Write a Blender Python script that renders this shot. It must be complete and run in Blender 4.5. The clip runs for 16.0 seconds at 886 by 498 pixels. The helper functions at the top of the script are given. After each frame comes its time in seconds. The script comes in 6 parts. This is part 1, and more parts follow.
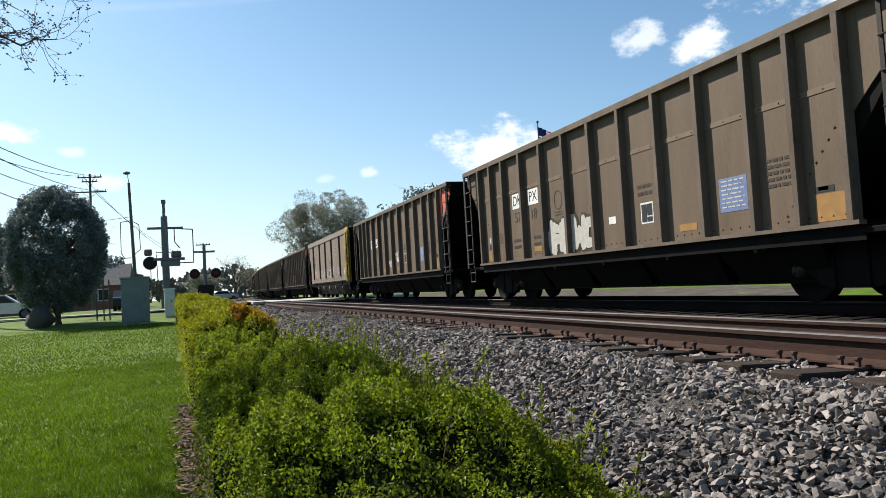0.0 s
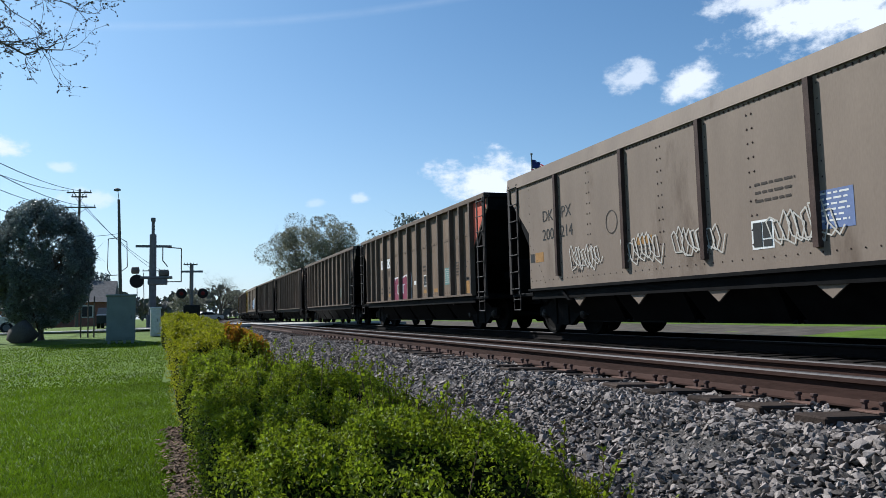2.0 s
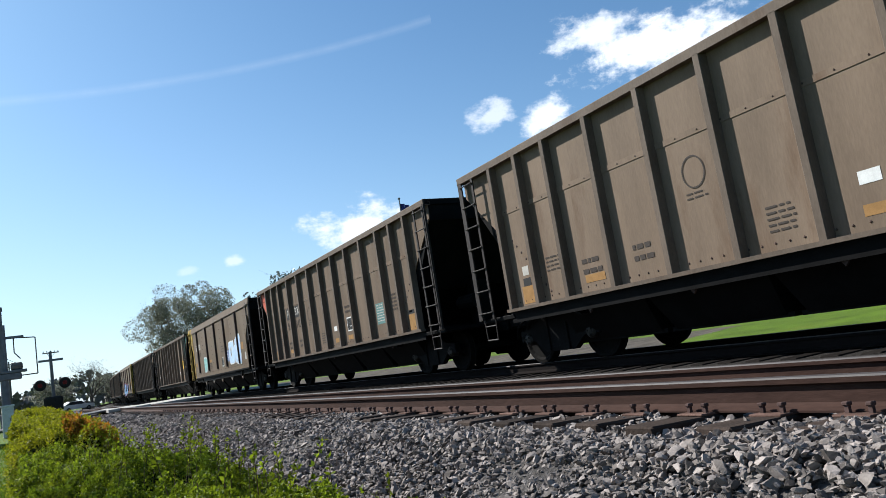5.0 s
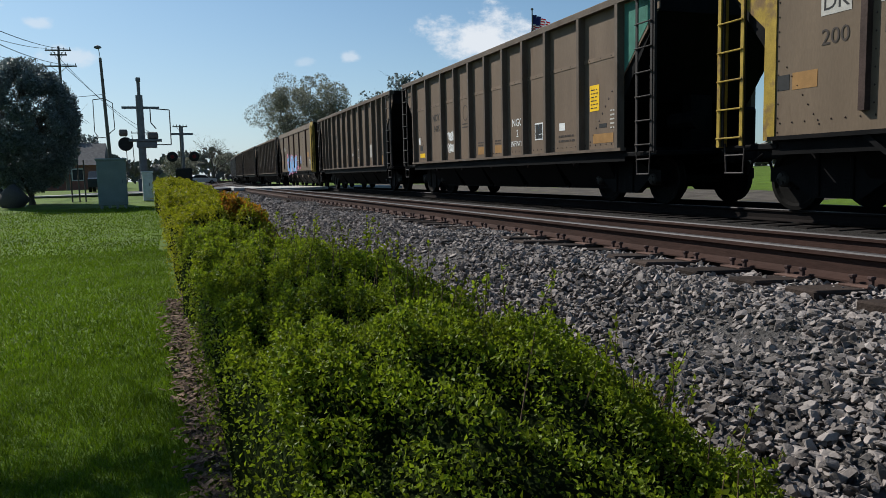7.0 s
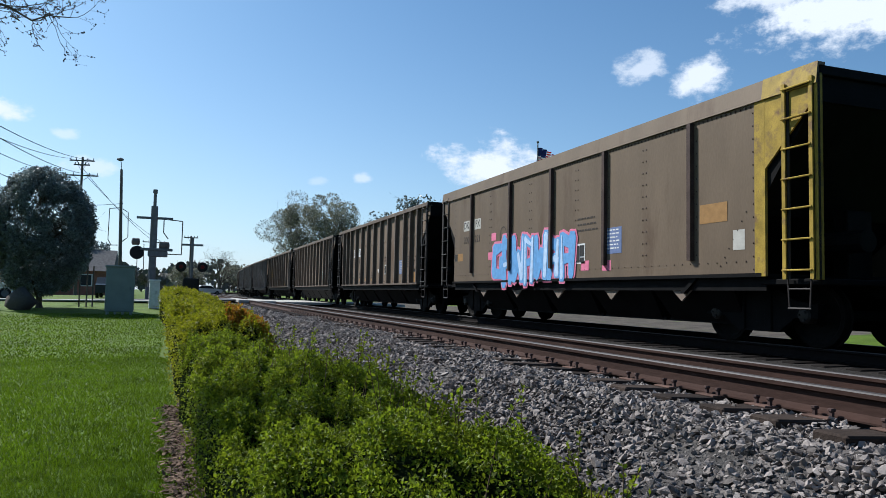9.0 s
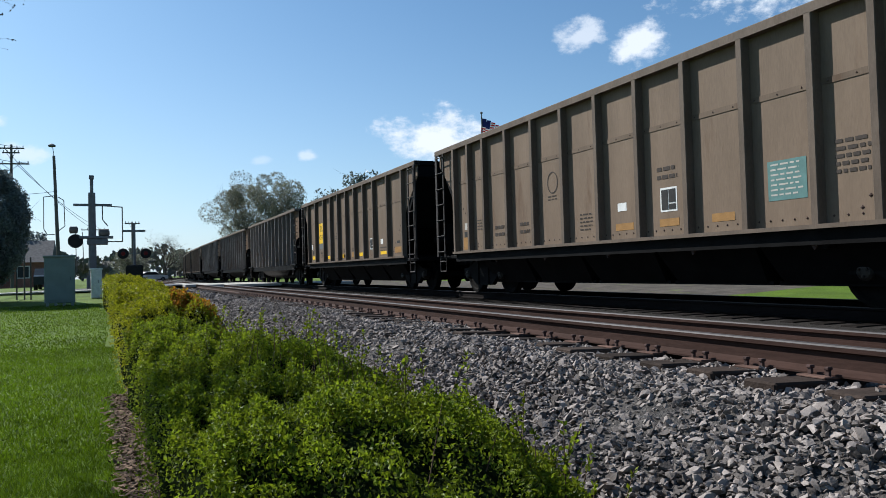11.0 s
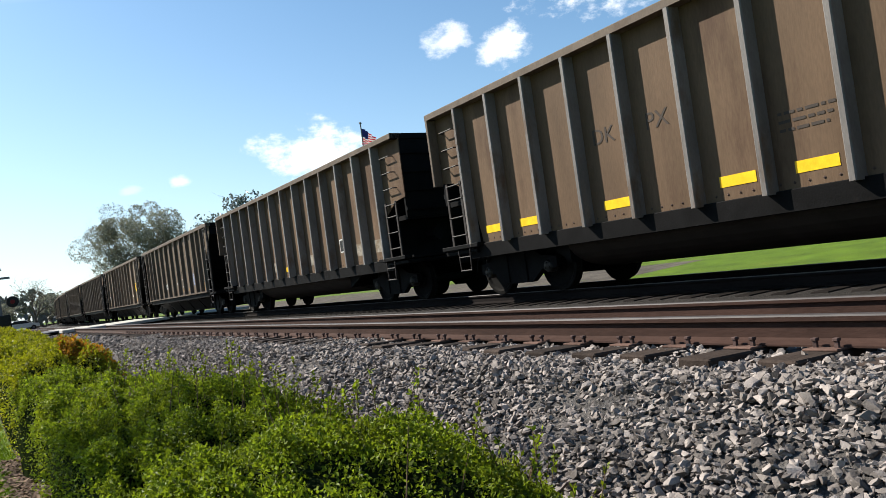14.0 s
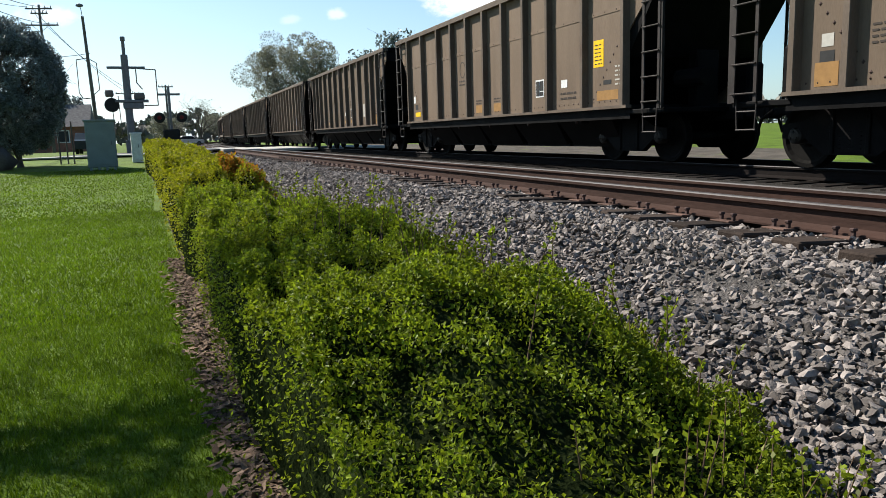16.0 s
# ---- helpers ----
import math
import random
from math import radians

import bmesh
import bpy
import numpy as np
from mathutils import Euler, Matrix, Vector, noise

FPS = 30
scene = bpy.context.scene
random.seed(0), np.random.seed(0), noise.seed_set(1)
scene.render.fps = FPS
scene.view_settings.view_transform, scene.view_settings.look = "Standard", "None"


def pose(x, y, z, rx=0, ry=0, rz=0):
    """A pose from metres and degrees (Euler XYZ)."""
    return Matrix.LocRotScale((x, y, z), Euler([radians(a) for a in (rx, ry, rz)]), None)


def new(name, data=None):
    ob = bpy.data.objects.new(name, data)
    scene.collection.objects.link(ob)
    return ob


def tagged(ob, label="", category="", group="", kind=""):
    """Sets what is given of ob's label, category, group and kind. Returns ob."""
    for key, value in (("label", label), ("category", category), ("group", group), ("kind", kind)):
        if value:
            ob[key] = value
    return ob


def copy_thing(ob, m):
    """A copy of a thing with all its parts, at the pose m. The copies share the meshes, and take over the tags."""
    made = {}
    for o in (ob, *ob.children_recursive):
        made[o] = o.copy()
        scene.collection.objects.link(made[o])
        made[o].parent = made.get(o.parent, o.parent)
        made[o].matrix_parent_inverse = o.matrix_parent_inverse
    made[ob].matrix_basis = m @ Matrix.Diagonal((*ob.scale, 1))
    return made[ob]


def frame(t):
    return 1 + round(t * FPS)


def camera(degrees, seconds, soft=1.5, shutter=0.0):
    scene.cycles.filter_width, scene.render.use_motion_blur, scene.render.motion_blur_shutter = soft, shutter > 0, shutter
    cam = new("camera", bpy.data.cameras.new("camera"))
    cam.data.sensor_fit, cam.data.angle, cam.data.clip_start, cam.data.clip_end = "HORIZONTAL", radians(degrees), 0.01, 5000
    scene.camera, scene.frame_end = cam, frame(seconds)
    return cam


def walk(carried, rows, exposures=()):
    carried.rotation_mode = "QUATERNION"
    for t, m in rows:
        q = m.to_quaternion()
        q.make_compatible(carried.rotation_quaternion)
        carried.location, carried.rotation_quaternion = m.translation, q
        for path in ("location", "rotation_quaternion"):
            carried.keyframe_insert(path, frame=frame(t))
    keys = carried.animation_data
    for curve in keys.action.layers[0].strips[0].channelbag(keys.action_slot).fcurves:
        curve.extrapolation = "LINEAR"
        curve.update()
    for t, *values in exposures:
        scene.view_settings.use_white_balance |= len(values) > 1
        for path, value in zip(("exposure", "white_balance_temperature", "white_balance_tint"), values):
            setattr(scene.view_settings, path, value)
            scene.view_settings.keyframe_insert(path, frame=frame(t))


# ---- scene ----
cam = camera(62.66, 16.0, soft=0.75)
WAY = [
    (0.0, pose(0.169, -0.359, 0.447, 92.68, 3.34, -18.69)),
    (0.5, pose(0.117, -0.315, 0.491, 92.30, 1.80, -15.09)),
    (1.0, pose(0.073, -0.208, 0.465, 93.58, 2.01, -18.85)),
    (1.5, pose(0.059, -0.178, 0.461, 94.19, 1.34, -19.39)),
    (2.0, pose(0.050, -0.185, 0.446, 94.89, 1.36, -19.76)),
    (2.5, pose(0.038, -0.231, 0.480, 93.38, 3.21, -26.34)),
    (3.0, pose(0.095, -0.171, 0.472, 94.67, 3.31, -27.28)),
    (5.5, pose(0.466, -0.232, 0.428, 98.64, 11.04, -26.50)),
    (6.0, pose(0.318, -0.064, 0.473, 100.39, 12.35, -15.16)),
    (6.5, pose(0.037, 0.323, 0.515, 93.95, 4.08, -17.95)),
    (7.0, pose(0.055, 0.341, 0.523, 84.09, 1.35, -20.27)),
    (7.5, pose(0.111, 0.221, 0.605, 83.95, 0.86, -19.16)),
    (8.0, pose(0.087, 0.128, 0.577, 90.27, 0.18, -17.66)),
    (8.5, pose(0.037, 0.046, 0.500, 93.31, -1.80, -17.74)),
    (9.0, pose(0.022, -0.023, 0.520, 93.60, -1.16, -19.92)),
    (9.5, pose(0.000, -0.049, 0.511, 92.96, -1.48, -19.38)),
    (10.0, pose(0.013, -0.089, 0.509, 92.32, -0.43, -21.69)),
    (12.5, pose(0.064, -0.079, 0.527, 88.12, 7.62, -30.63)),
    (13.0, pose(-0.085, 0.021, 0.538, 86.86, 9.33, -37.12)),
    (13.5, pose(-0.122, 0.094, 0.551, 90.65, 8.69, -31.74)),
    (14.0, pose(-0.089, 0.128, 0.543, 91.49, 7.77, -32.31)),
    (14.5, pose(-0.081, 0.174, 0.519, 90.96, 5.64, -31.39)),
    (15.0, pose(-0.100, 0.156, 0.531, 90.13, -0.15, -29.84)),
    (15.5, pose(-0.148, 0.150, 0.513, 88.22, -0.13, -26.42)),
    (16.0, pose(-0.079, 0.200, 0.518, 80.94, 1.70, -21.12)),
]
walk(cam, WAY, ((0.0, 0.90, 6600, 10), (0.6, 0.82, 5900, 10), (1.5, 0.68, 5900, 10), (2.5, 0.55, 5900, 10), (3.0, 0.60, 6200, 10), (5.5, 0.88, 6100, 10), (6.5, 0.28, 5550, 10),
                (7.0, 0.30, 6250, 10), (8.0, 0.92, 6600, 10), (9.0, 0.58, 5900, 10), (10.2, 0.50, 5900, 10), (12.5, 0.97, 6500, 10), (14.5, 1.10, 6600, 10), (15.5, 1.02, 6600, 10), (16.0, 1.0, 6600, 10)))

# ---- light ----
SUN_AZ = radians(-33.0)      # from +y towards +x
SUN_EL = radians(40.0)


def make_world():
    w = bpy.data.worlds.new("sky")
    scene.world = w
    w.use_nodes = True
    nt = w.node_tree
    nt.nodes.clear()

    def n(kind, **kw):
        o = nt.nodes.new(kind)
        for k, v in kw.items():
            if k == "op":
                o.operation = v
        return o

    def val(sock, v):
        if isinstance(v, (int, float)):
            sock.default_value = v
        else:
            nt.links.new(v, sock)

    def m(op, a, b=0.0, c=None):
        o = n("ShaderNodeMath", op=op)
        val(o.inputs[0], a)
        val(o.inputs[1], b)
        if c is not None:
            val(o.inputs[2], c)
        return o.outputs[0]

    out = n("ShaderNodeOutputWorld")
    bg = n("ShaderNodeBackground")
    sky = n("ShaderNodeTexSky")
    sky.sky_type = "NISHITA"
    sky.sun_disc = False
    sky.sun_elevation = SUN_EL
    sky.sun_rotation = SUN_AZ
    sky.air_density, sky.dust_density, sky.ozone_density = 1.0, 0.9, 1.6
    tc = n("ShaderNodeTexCoord")
    sep = n("ShaderNodeSeparateXYZ")
    nt.links.new(tc.outputs["Generated"], sep.inputs[0])
    az = m("ARCTAN2", sep.outputs[0], sep.outputs[1])
    el = m("ARCSINE", sep.outputs[2])
    comb = n("ShaderNodeCombineXYZ")
    nt.links.new(az, comb.inputs[0])
    nt.links.new(m("MULTIPLY", el, 1.5), comb.inputs[1])
    noise_t = n("ShaderNodeTexNoise")
    noise_t.inputs["Scale"].default_value = 22
    noise_t.inputs["Detail"].default_value = 7
    noise_t.inputs["Roughness"].default_value = 0.62
    nt.links.new(comb.outputs[0], noise_t.inputs["Vector"])
    nz = m("SUBTRACT", noise_t.outputs[0], 0.5)
    total = None
    # azimuth, elevation, half width, half height (degrees), strength
    for a, e, ra, re, k in ((23.4, 10.2, 4.6, 2.3, 1.0), (39.5, 16.2, 2.3, 1.9, 0.95), (35.2, 17.2, 2.4, 1.3, 0.7),
                            (49.5, 19.5, 8.0, 2.6, 1.1), (44.0, 21.5, 4.0, 1.8, 0.9), (-12.3, 11.9, 2.4, 0.9, 0.9),
                            (13.3, 8.9, 0.8, 0.5, 0.55), (10.0, 8.6, 1.0, 0.4, 0.3), (-8.0, 10.6, 1.0, 0.5, 0.5), (-6.0, 8.6, 2.6, 0.9, 0.55),
                            (62.0, 14.0, 6.0, 2.0, 0.9), (-40.0, 16.0, 8.0, 2.5, 0.9), (-75.0, 22.0, 9.0, 3.0, 0.9)):
        dx = m("DIVIDE", m("SUBTRACT", az, radians(a)), radians(ra))
        dy = m("DIVIDE", m("SUBTRACT", el, radians(e)), radians(re))
        d = m("SQRT", m("ADD", m("MULTIPLY", dx, dx), m("MULTIPLY", dy, dy)))
        v = m("ADD", m("SUBTRACT", 1.0, d), m("MULTIPLY", nz, 2.6))
        mr = n("ShaderNodeMapRange")
        mr.interpolation_type = "SMOOTHSTEP"
        nt.links.new(v, mr.inputs[0])
        mr.inputs[1].default_value, mr.inputs[2].default_value = 0.0, 0.75
        mr.inputs[3].default_value, mr.inputs[4].default_value = 0.0, k
        total = mr.outputs[0] if total is None else m("MAXIMUM", total, mr.outputs[0])
    # a thin vapour trail, high up
    line = m("ABSOLUTE", m("SUBTRACT", el, m("ADD", m("MULTIPLY", az, 0.125), radians(21.2))))
    trail = m("MULTIPLY", m("MAXIMUM", m("SUBTRACT", 1.0, m("DIVIDE", line, 0.007)), 0.0), m("MULTIPLY", noise_t.outputs[0], 0.15))
    inside = m("MULTIPLY", m("GREATER_THAN", az, -0.25), m("LESS_THAN", az, 0.55))
    total = m("MAXIMUM", total, m("MULTIPLY", trail, inside))
    mix = n("ShaderNodeMix")
    mix.data_type = "RGBA"
    nt.links.new(total, mix.inputs["Factor"])
    # clear spring blue, paling into haze over the horizon
    blue = n("ShaderNodeMix")
    blue.data_type, blue.blend_type = "RGBA", "MULTIPLY"
    blue.inputs["Factor"].default_value = 1.0
    nt.links.new(sky.outputs[0], blue.inputs[6])
    blue.inputs[7].default_value = (0.69, 1.0, 1.13, 1)
    haze = n("ShaderNodeMix")
    haze.data_type = "RGBA"
    hz = m("MULTIPLY", m("POWER", 2.718, m("MULTIPLY", m("MAXIMUM", el, 0.0), -6.0)), 0.85)
    # the haze glows towards the sun and thins out away from it
    toward = m("MULTIPLY", m("ADD", m("COSINE", m("SUBTRACT", az, SUN_AZ)), 1.0), 0.5)
    hz = m("MULTIPLY", hz, m("ADD", 0.15, m("MULTIPLY", m("POWER", toward, 3.0), 0.85)))
    nt.links.new(hz, haze.inputs["Factor"])
    nt.links.new(blue.outputs[2], haze.inputs[6])
    haze.inputs[7].default_value = (9.0, 9.5, 10.5, 1)
    nt.links.new(haze.outputs[2], mix.inputs[6])
    mix.inputs[7].default_value = (9.6, 10.0, 10.4, 1)
    nt.links.new(mix.outputs[2], bg.inputs[0])
    bg.inputs[1].default_value = SKY
    nt.links.new(bg.outputs[0], out.inputs[0])


SKY = 0.066
make_world()
sun_data = bpy.data.lights.new("sun", "SUN")
sun_data.energy, sun_data.angle, sun_data.color = 5.0, radians(0.6), (1.0, 0.95, 0.86)
sun = new("sun", sun_data)
sun_dir = Vector((math.sin(SUN_AZ) * math.cos(SUN_EL), math.cos(SUN_AZ) * math.cos(SUN_EL), math.sin(SUN_EL)))
sun.rotation_euler = sun_dir.to_track_quat("Z", "Y").to_euler()


# ---- materials ----
def material(name, color, rough=0.7, metal=0.0, spread=0.25, scale=6.0, fine=60.0, bump=0.15, second=None, second_at=0.55,
             rnd=0.0, island=0.0, stretch=(1, 1, 1), spec=0.10, soft=0.12, translucent=0.0):
    """Base colour with blotches at one scale and grain at another; second: a stain colour laid on by the blotches."""
    mt = bpy.data.materials.new(name)
    mt.use_nodes = True
    nt = mt.node_tree
    bs = nt.nodes["Principled BSDF"]
    bs.inputs["Roughness"].default_value = rough
    bs.inputs["Metallic"].default_value = metal
    bs.inputs["Specular IOR Level"].default_value = spec

    def node(kind):
        return nt.nodes.new(kind)

    def rgbmix(mode, fac, a, b):
        x = node("ShaderNodeMix")
        x.data_type, x.blend_type = "RGBA", mode
        for s, v in ((x.inputs["Factor"], fac), (x.inputs[6], a), (x.inputs[7], b)):
            if hasattr(v, "links"):
                nt.links.new(v, s)
            else:
                s.default_value = v
        return x.outputs[2]

    tc = node("ShaderNodeTexCoord")
    mp = node("ShaderNodeMapping")
    mp.inputs["Scale"].default_value = stretch
    nt.links.new(tc.outputs["Object"], mp.inputs[0])
    vec = mp.outputs[0]
    info = node("ShaderNodeObjectInfo")
    off = node("ShaderNodeVectorMath")
    off.operation = "ADD"
    rv = node("ShaderNodeMath")
    rv.operation = "MULTIPLY"
    nt.links.new(info.outputs["Random"], rv.inputs[0])
    rv.inputs[1].default_value = 37.0
    nt.links.new(vec, off.inputs[0])
    nt.links.new(rv.outputs[0], off.inputs[1])
    vec = off.outputs[0]
    n1, n2 = node("ShaderNodeTexNoise"), node("ShaderNodeTexNoise")
    for q, sc, det in ((n1, scale, 5), (n2, fine, 3)):
        q.inputs["Scale"].default_value = sc
        q.inputs["Detail"].default_value = det
        nt.links.new(vec, q.inputs["Vector"])
    c = (*color, 1)
    dark = (*[v * (1 - spread) for v in color], 1)
    light = (*[min(1, v * (1 + spread)) for v in color], 1)
    mr = node("ShaderNodeMapRange")
    nt.links.new(n1.outputs[0], mr.inputs[0])
    mr.inputs[1].default_value, mr.inputs[2].default_value = 0.3, 0.7
    col = rgbmix("MIX", mr.outputs[0], dark, light)
    if second:
        ms = node("ShaderNodeMapRange")
        n3 = node("ShaderNodeTexNoise")
        n3.inputs["Scale"].default_value, n3.inputs["Detail"].default_value = scale * 0.6, 8
        n3.inputs["Roughness"].default_value = 0.65
        nt.links.new(vec, n3.inputs["Vector"])
        nt.links.new(n3.outputs[0], ms.inputs[0])
        ms.inputs[1].default_value, ms.inputs[2].default_value = second_at, second_at + soft
        col = rgbmix("MIX", ms.outputs[0], col, (*second, 1))
    mf = node("ShaderNodeMapRange")
    nt.links.new(n2.outputs[0], mf.inputs[0])
    mf.inputs[1].default_value, mf.inputs[2].default_value = 0.25, 0.75
    mf.inputs[3].default_value, mf.inputs[4].default_value = 1 - spread * 0.6, 1 + spread * 0.6
    col = rgbmix("MULTIPLY", 1.0, col, mf.outputs[0])
    for amount, sock in ((rnd, info.outputs["Random"]), (island, None)):
        if amount:
            if sock is None:
                sock = node("ShaderNodeNewGeometry").outputs["Random Per Island"]
            r = node("ShaderNodeMapRange")
            nt.links.new(sock, r.inputs[0])
            r.inputs[3].default_value, r.inputs[4].default_value = 1 - amount, 1 + amount
            col = rgbmix("MULTIPLY", 1.0, col, r.outputs[0])
    nt.links.new(col, bs.inputs["Base Color"])
    if bump:
        b = node("ShaderNodeBump")
        b.inputs["Strength"].default_value = bump
        b.inputs["Distance"].default_value = 0.02
        nt.links.new(n2.outputs[0], b.inputs["Height"])
        nt.links.new(b.outputs[0], bs.inputs["Normal"])
    if translucent:
        tr = node("ShaderNodeBsdfTranslucent")
        nt.links.new(col, tr.inputs[0])
        mx = node("ShaderNodeMixShader")
        mx.inputs[0].default_value = translucent
        nt.links.new(bs.outputs[0], mx.inputs[1])
        nt.links.new(tr.outputs[0], mx.inputs[2])
        nt.links.new(mx.outputs[0], nt.nodes["Material Output"].inputs[0])
    return mt


def plain(name, color, rough=0.6, metal=0.0):
    return material(name, color, rough, metal, spread=0.12, scale=9, fine=90, bump=0.05, spec=0.12)


TAN = material("weathered_tan_steel", (0.142, 0.104, 0.074), 0.62, 0.0, 0.14, 1.3, 30, 0.08, (0.105, 0.068, 0.044), 0.58, rnd=0.14, stretch=(1, 1.6, 0.35))
RIBTAN = material("weathered_rib_steel", (0.112, 0.086, 0.066), 0.6, 0.0, 0.18, 3, 40, 0.08, (0.09, 0.062, 0.045), 0.56, rnd=0.1, stretch=(1, 1, 0.4))
GREY = material("weathered_grey_aluminium", (0.180, 0.142, 0.112), 0.55, 0.05, 0.10, 1.1, 26, 0.06, (0.12, 0.09, 0.068), 0.58, rnd=0.05, stretch=(1, 1.6, 0.5))
RIBGREY = material("scuffed_grey_rib_steel", (0.14, 0.125, 0.115), 0.5, 0.0, 0.2, 3, 40, 0.08, (0.10, 0.066, 0.045), 0.54, rnd=0.1, stretch=(1, 1, 0.4), spec=0.3)
TANSMOOTH = material("weathered_tan_aluminium", (0.132, 0.097, 0.066), 0.55, 0.05, 0.12, 1.1, 26, 0.06, (0.10, 0.068, 0.045), 0.56, rnd=0.05, stretch=(1, 1.6, 0.5))
RUSTTAN = material("rust_stained_tan_steel", (0.115, 0.074, 0.046), 0.65, 0.0, 0.2, 1.6, 30, 0.1, (0.078, 0.046, 0.029), 0.53, rnd=0.1, stretch=(1, 1.4, 0.3))
# darker than soot: shade under and between wagons is in this colour
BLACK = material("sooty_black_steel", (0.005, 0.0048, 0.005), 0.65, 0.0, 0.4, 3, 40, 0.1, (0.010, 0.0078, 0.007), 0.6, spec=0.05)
DARK = material("dark_brown_steel", (0.022, 0.017, 0.015), 0.65, 0.0, 0.3, 3, 40, 0.1, spec=0.2)
POST = material("dark_red_brown_post", (0.055, 0.036, 0.030), 0.6, 0.0, 0.3, 4, 40, 0.1)
YELLOW = material("worn_yellow_paint", (0.30, 0.205, 0.035), 0.55, 0.0, 0.25, 5, 50, 0.05, (0.16, 0.10, 0.045), 0.52)
GREEN = material("dark_green_paint", (0.05, 0.16, 0.12), 0.55, 0.0, 0.2, 5, 50, 0.05)
RED = material("faded_red_paint", (0.50, 0.12, 0.08), 0.6, 0.0, 0.15, 5, 50, 0.05)
# near-black, with the shade below the wagons in the colour
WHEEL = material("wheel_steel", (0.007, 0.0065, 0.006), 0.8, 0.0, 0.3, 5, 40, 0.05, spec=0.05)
HUB = material("worn_bearing_cap", (0.03, 0.027, 0.024), 0.5, 0.4, 0.3, 9, 40, 0.05)
RAILTOP = material("polished_rail_head", (0.060, 0.054, 0.053), 0.55, 0.1, 0.2, 2, 50, 0.03, (0.11, 0.09, 0.085), 0.66, stretch=(1, 0.2, 1), spec=0.12)
RAILSIDE = material("rusty_rail_web", (0.042, 0.023, 0.018), 0.85, 0.0, 0.25, 3, 40, 0.2, (0.065, 0.040, 0.031), 0.6, stretch=(1, 0.3, 1))
TIE = material("creosoted_tie_wood", (0.036, 0.026, 0.021), 0.9, 0.0, 0.35, 5, 50, 0.4, (0.05, 0.038, 0.032), 0.62, rnd=0.25, stretch=(0.25, 1, 1))
# near-black rail webs and ties for the train's track
DARKRAIL = material("coal_blackened_rail_web", (0.010, 0.008, 0.0075), 0.9, 0.0, 0.3, 3, 40, 0.2, stretch=(1, 0.3, 1), spec=0.05)
DARKTIE = material("coal_blackened_tie", (0.012, 0.010, 0.009), 0.9, 0.0, 0.35, 5, 50, 0.4, rnd=0.25, stretch=(0.25, 1, 1), spec=0.05)
PLATE = material("rusty_tie_plate", (0.10, 0.060, 0.047), 0.85, 0.0, 0.25, 6, 60, 0.2, rnd=0.15)
SPIKE = material("rusty_spike", (0.07, 0.045, 0.04), 0.85, 0.0, 0.25, 9, 60, 0.1)
STONE = material("grey_ballast_stone", (0.180, 0.156, 0.142), 0.85, 0.0, 0.2, 18, 120, 0.25, (0.16, 0.12, 0.10), 0.64, island=0.65)
BED = material("ballast_bed", (0.07, 0.064, 0.06), 0.95, 0.0, 0.5, 22, 70, 1.0, (0.09, 0.08, 0.075), 0.52)
# darker bed across the train's track
DARKBED = material("coal_blackened_ballast_bed", (0.028, 0.025, 0.023), 0.95, 0.0, 0.5, 22, 70, 1.0, (0.045, 0.038, 0.034), 0.58)
LAWN = material("mown_lawn", (0.068, 0.112, 0.006), 0.9, 0.0, 0.30, 1.1, 55, 0.6, (0.088, 0.122, 0.010), 0.56, spec=0.15)
MULCH = material("dry_mulch", (0.05, 0.032, 0.02), 0.95, 0.0, 0.45, 9, 70, 0.8, (0.025, 0.028, 0.010), 0.5)
BLADE = material("grass_blade", (0.090, 0.148, 0.005), 0.6, 0.0, 0.25, 0.8, 5, 0.0, island=0.35, spec=0.25, translucent=0.45)
LEAF = material("privet_leaf", (0.145, 0.19, 0.009), 0.5, 0.0, 0.22, 2.2, 8, 0.0, (0.185, 0.205, 0.009), 0.54, island=0.55, spec=0.2, translucent=0.48)
LEAFTOP = material("sunlit_yellow_green_leaf", (0.215, 0.22, 0.008), 0.5, 0.0, 0.2, 2.2, 8, 0.0, (0.12, 0.155, 0.007), 0.58, island=0.4, spec=0.2, translucent=0.42)
LEAFTIP = material("orange_new_leaf", (0.30, 0.135, 0.015), 0.5, 0.0, 0.25, 3, 8, 0.0, island=0.35, translucent=0.4)
# near-black so that the hedge's inner shade is in the colour
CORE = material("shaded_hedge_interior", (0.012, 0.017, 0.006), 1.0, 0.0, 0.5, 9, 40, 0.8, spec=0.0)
TWIG = material("hedge_twig", (0.09, 0.06, 0.04), 0.9, 0.0, 0.3, 9, 40, 0.2)
BARK = material("grey_bark", (0.10, 0.085, 0.07), 0.95, 0.0, 0.3, 5, 40, 0.5)
SPRING = material("young_spring_leaves", (0.20, 0.20, 0.15), 0.7, 0.0, 0.2, 0.4, 3, 0.0, island=0.35, translucent=0.3)
# dark leaves lightened and blued, the haze put into their colour
EVERGREEN = material("dark_evergreen_leaves", (0.13, 0.155, 0.15), 0.5, 0.0, 0.3, 1, 5, 0.0, island=0.5, spec=0.5, translucent=0.3)
WOODS = material("far_bare_woods", (0.13, 0.125, 0.11), 0.9, 0.0, 0.3, 0.3, 2, 0.0, island=0.3)
ASPHALT = material("worn_asphalt", (0.10, 0.10, 0.105), 0.9, 0.0, 0.2, 0.8, 40, 0.2)
CONCRETE = material("pale_concrete", (0.36, 0.345, 0.32), 0.9, 0.0, 0.12, 1.5, 40, 0.15)
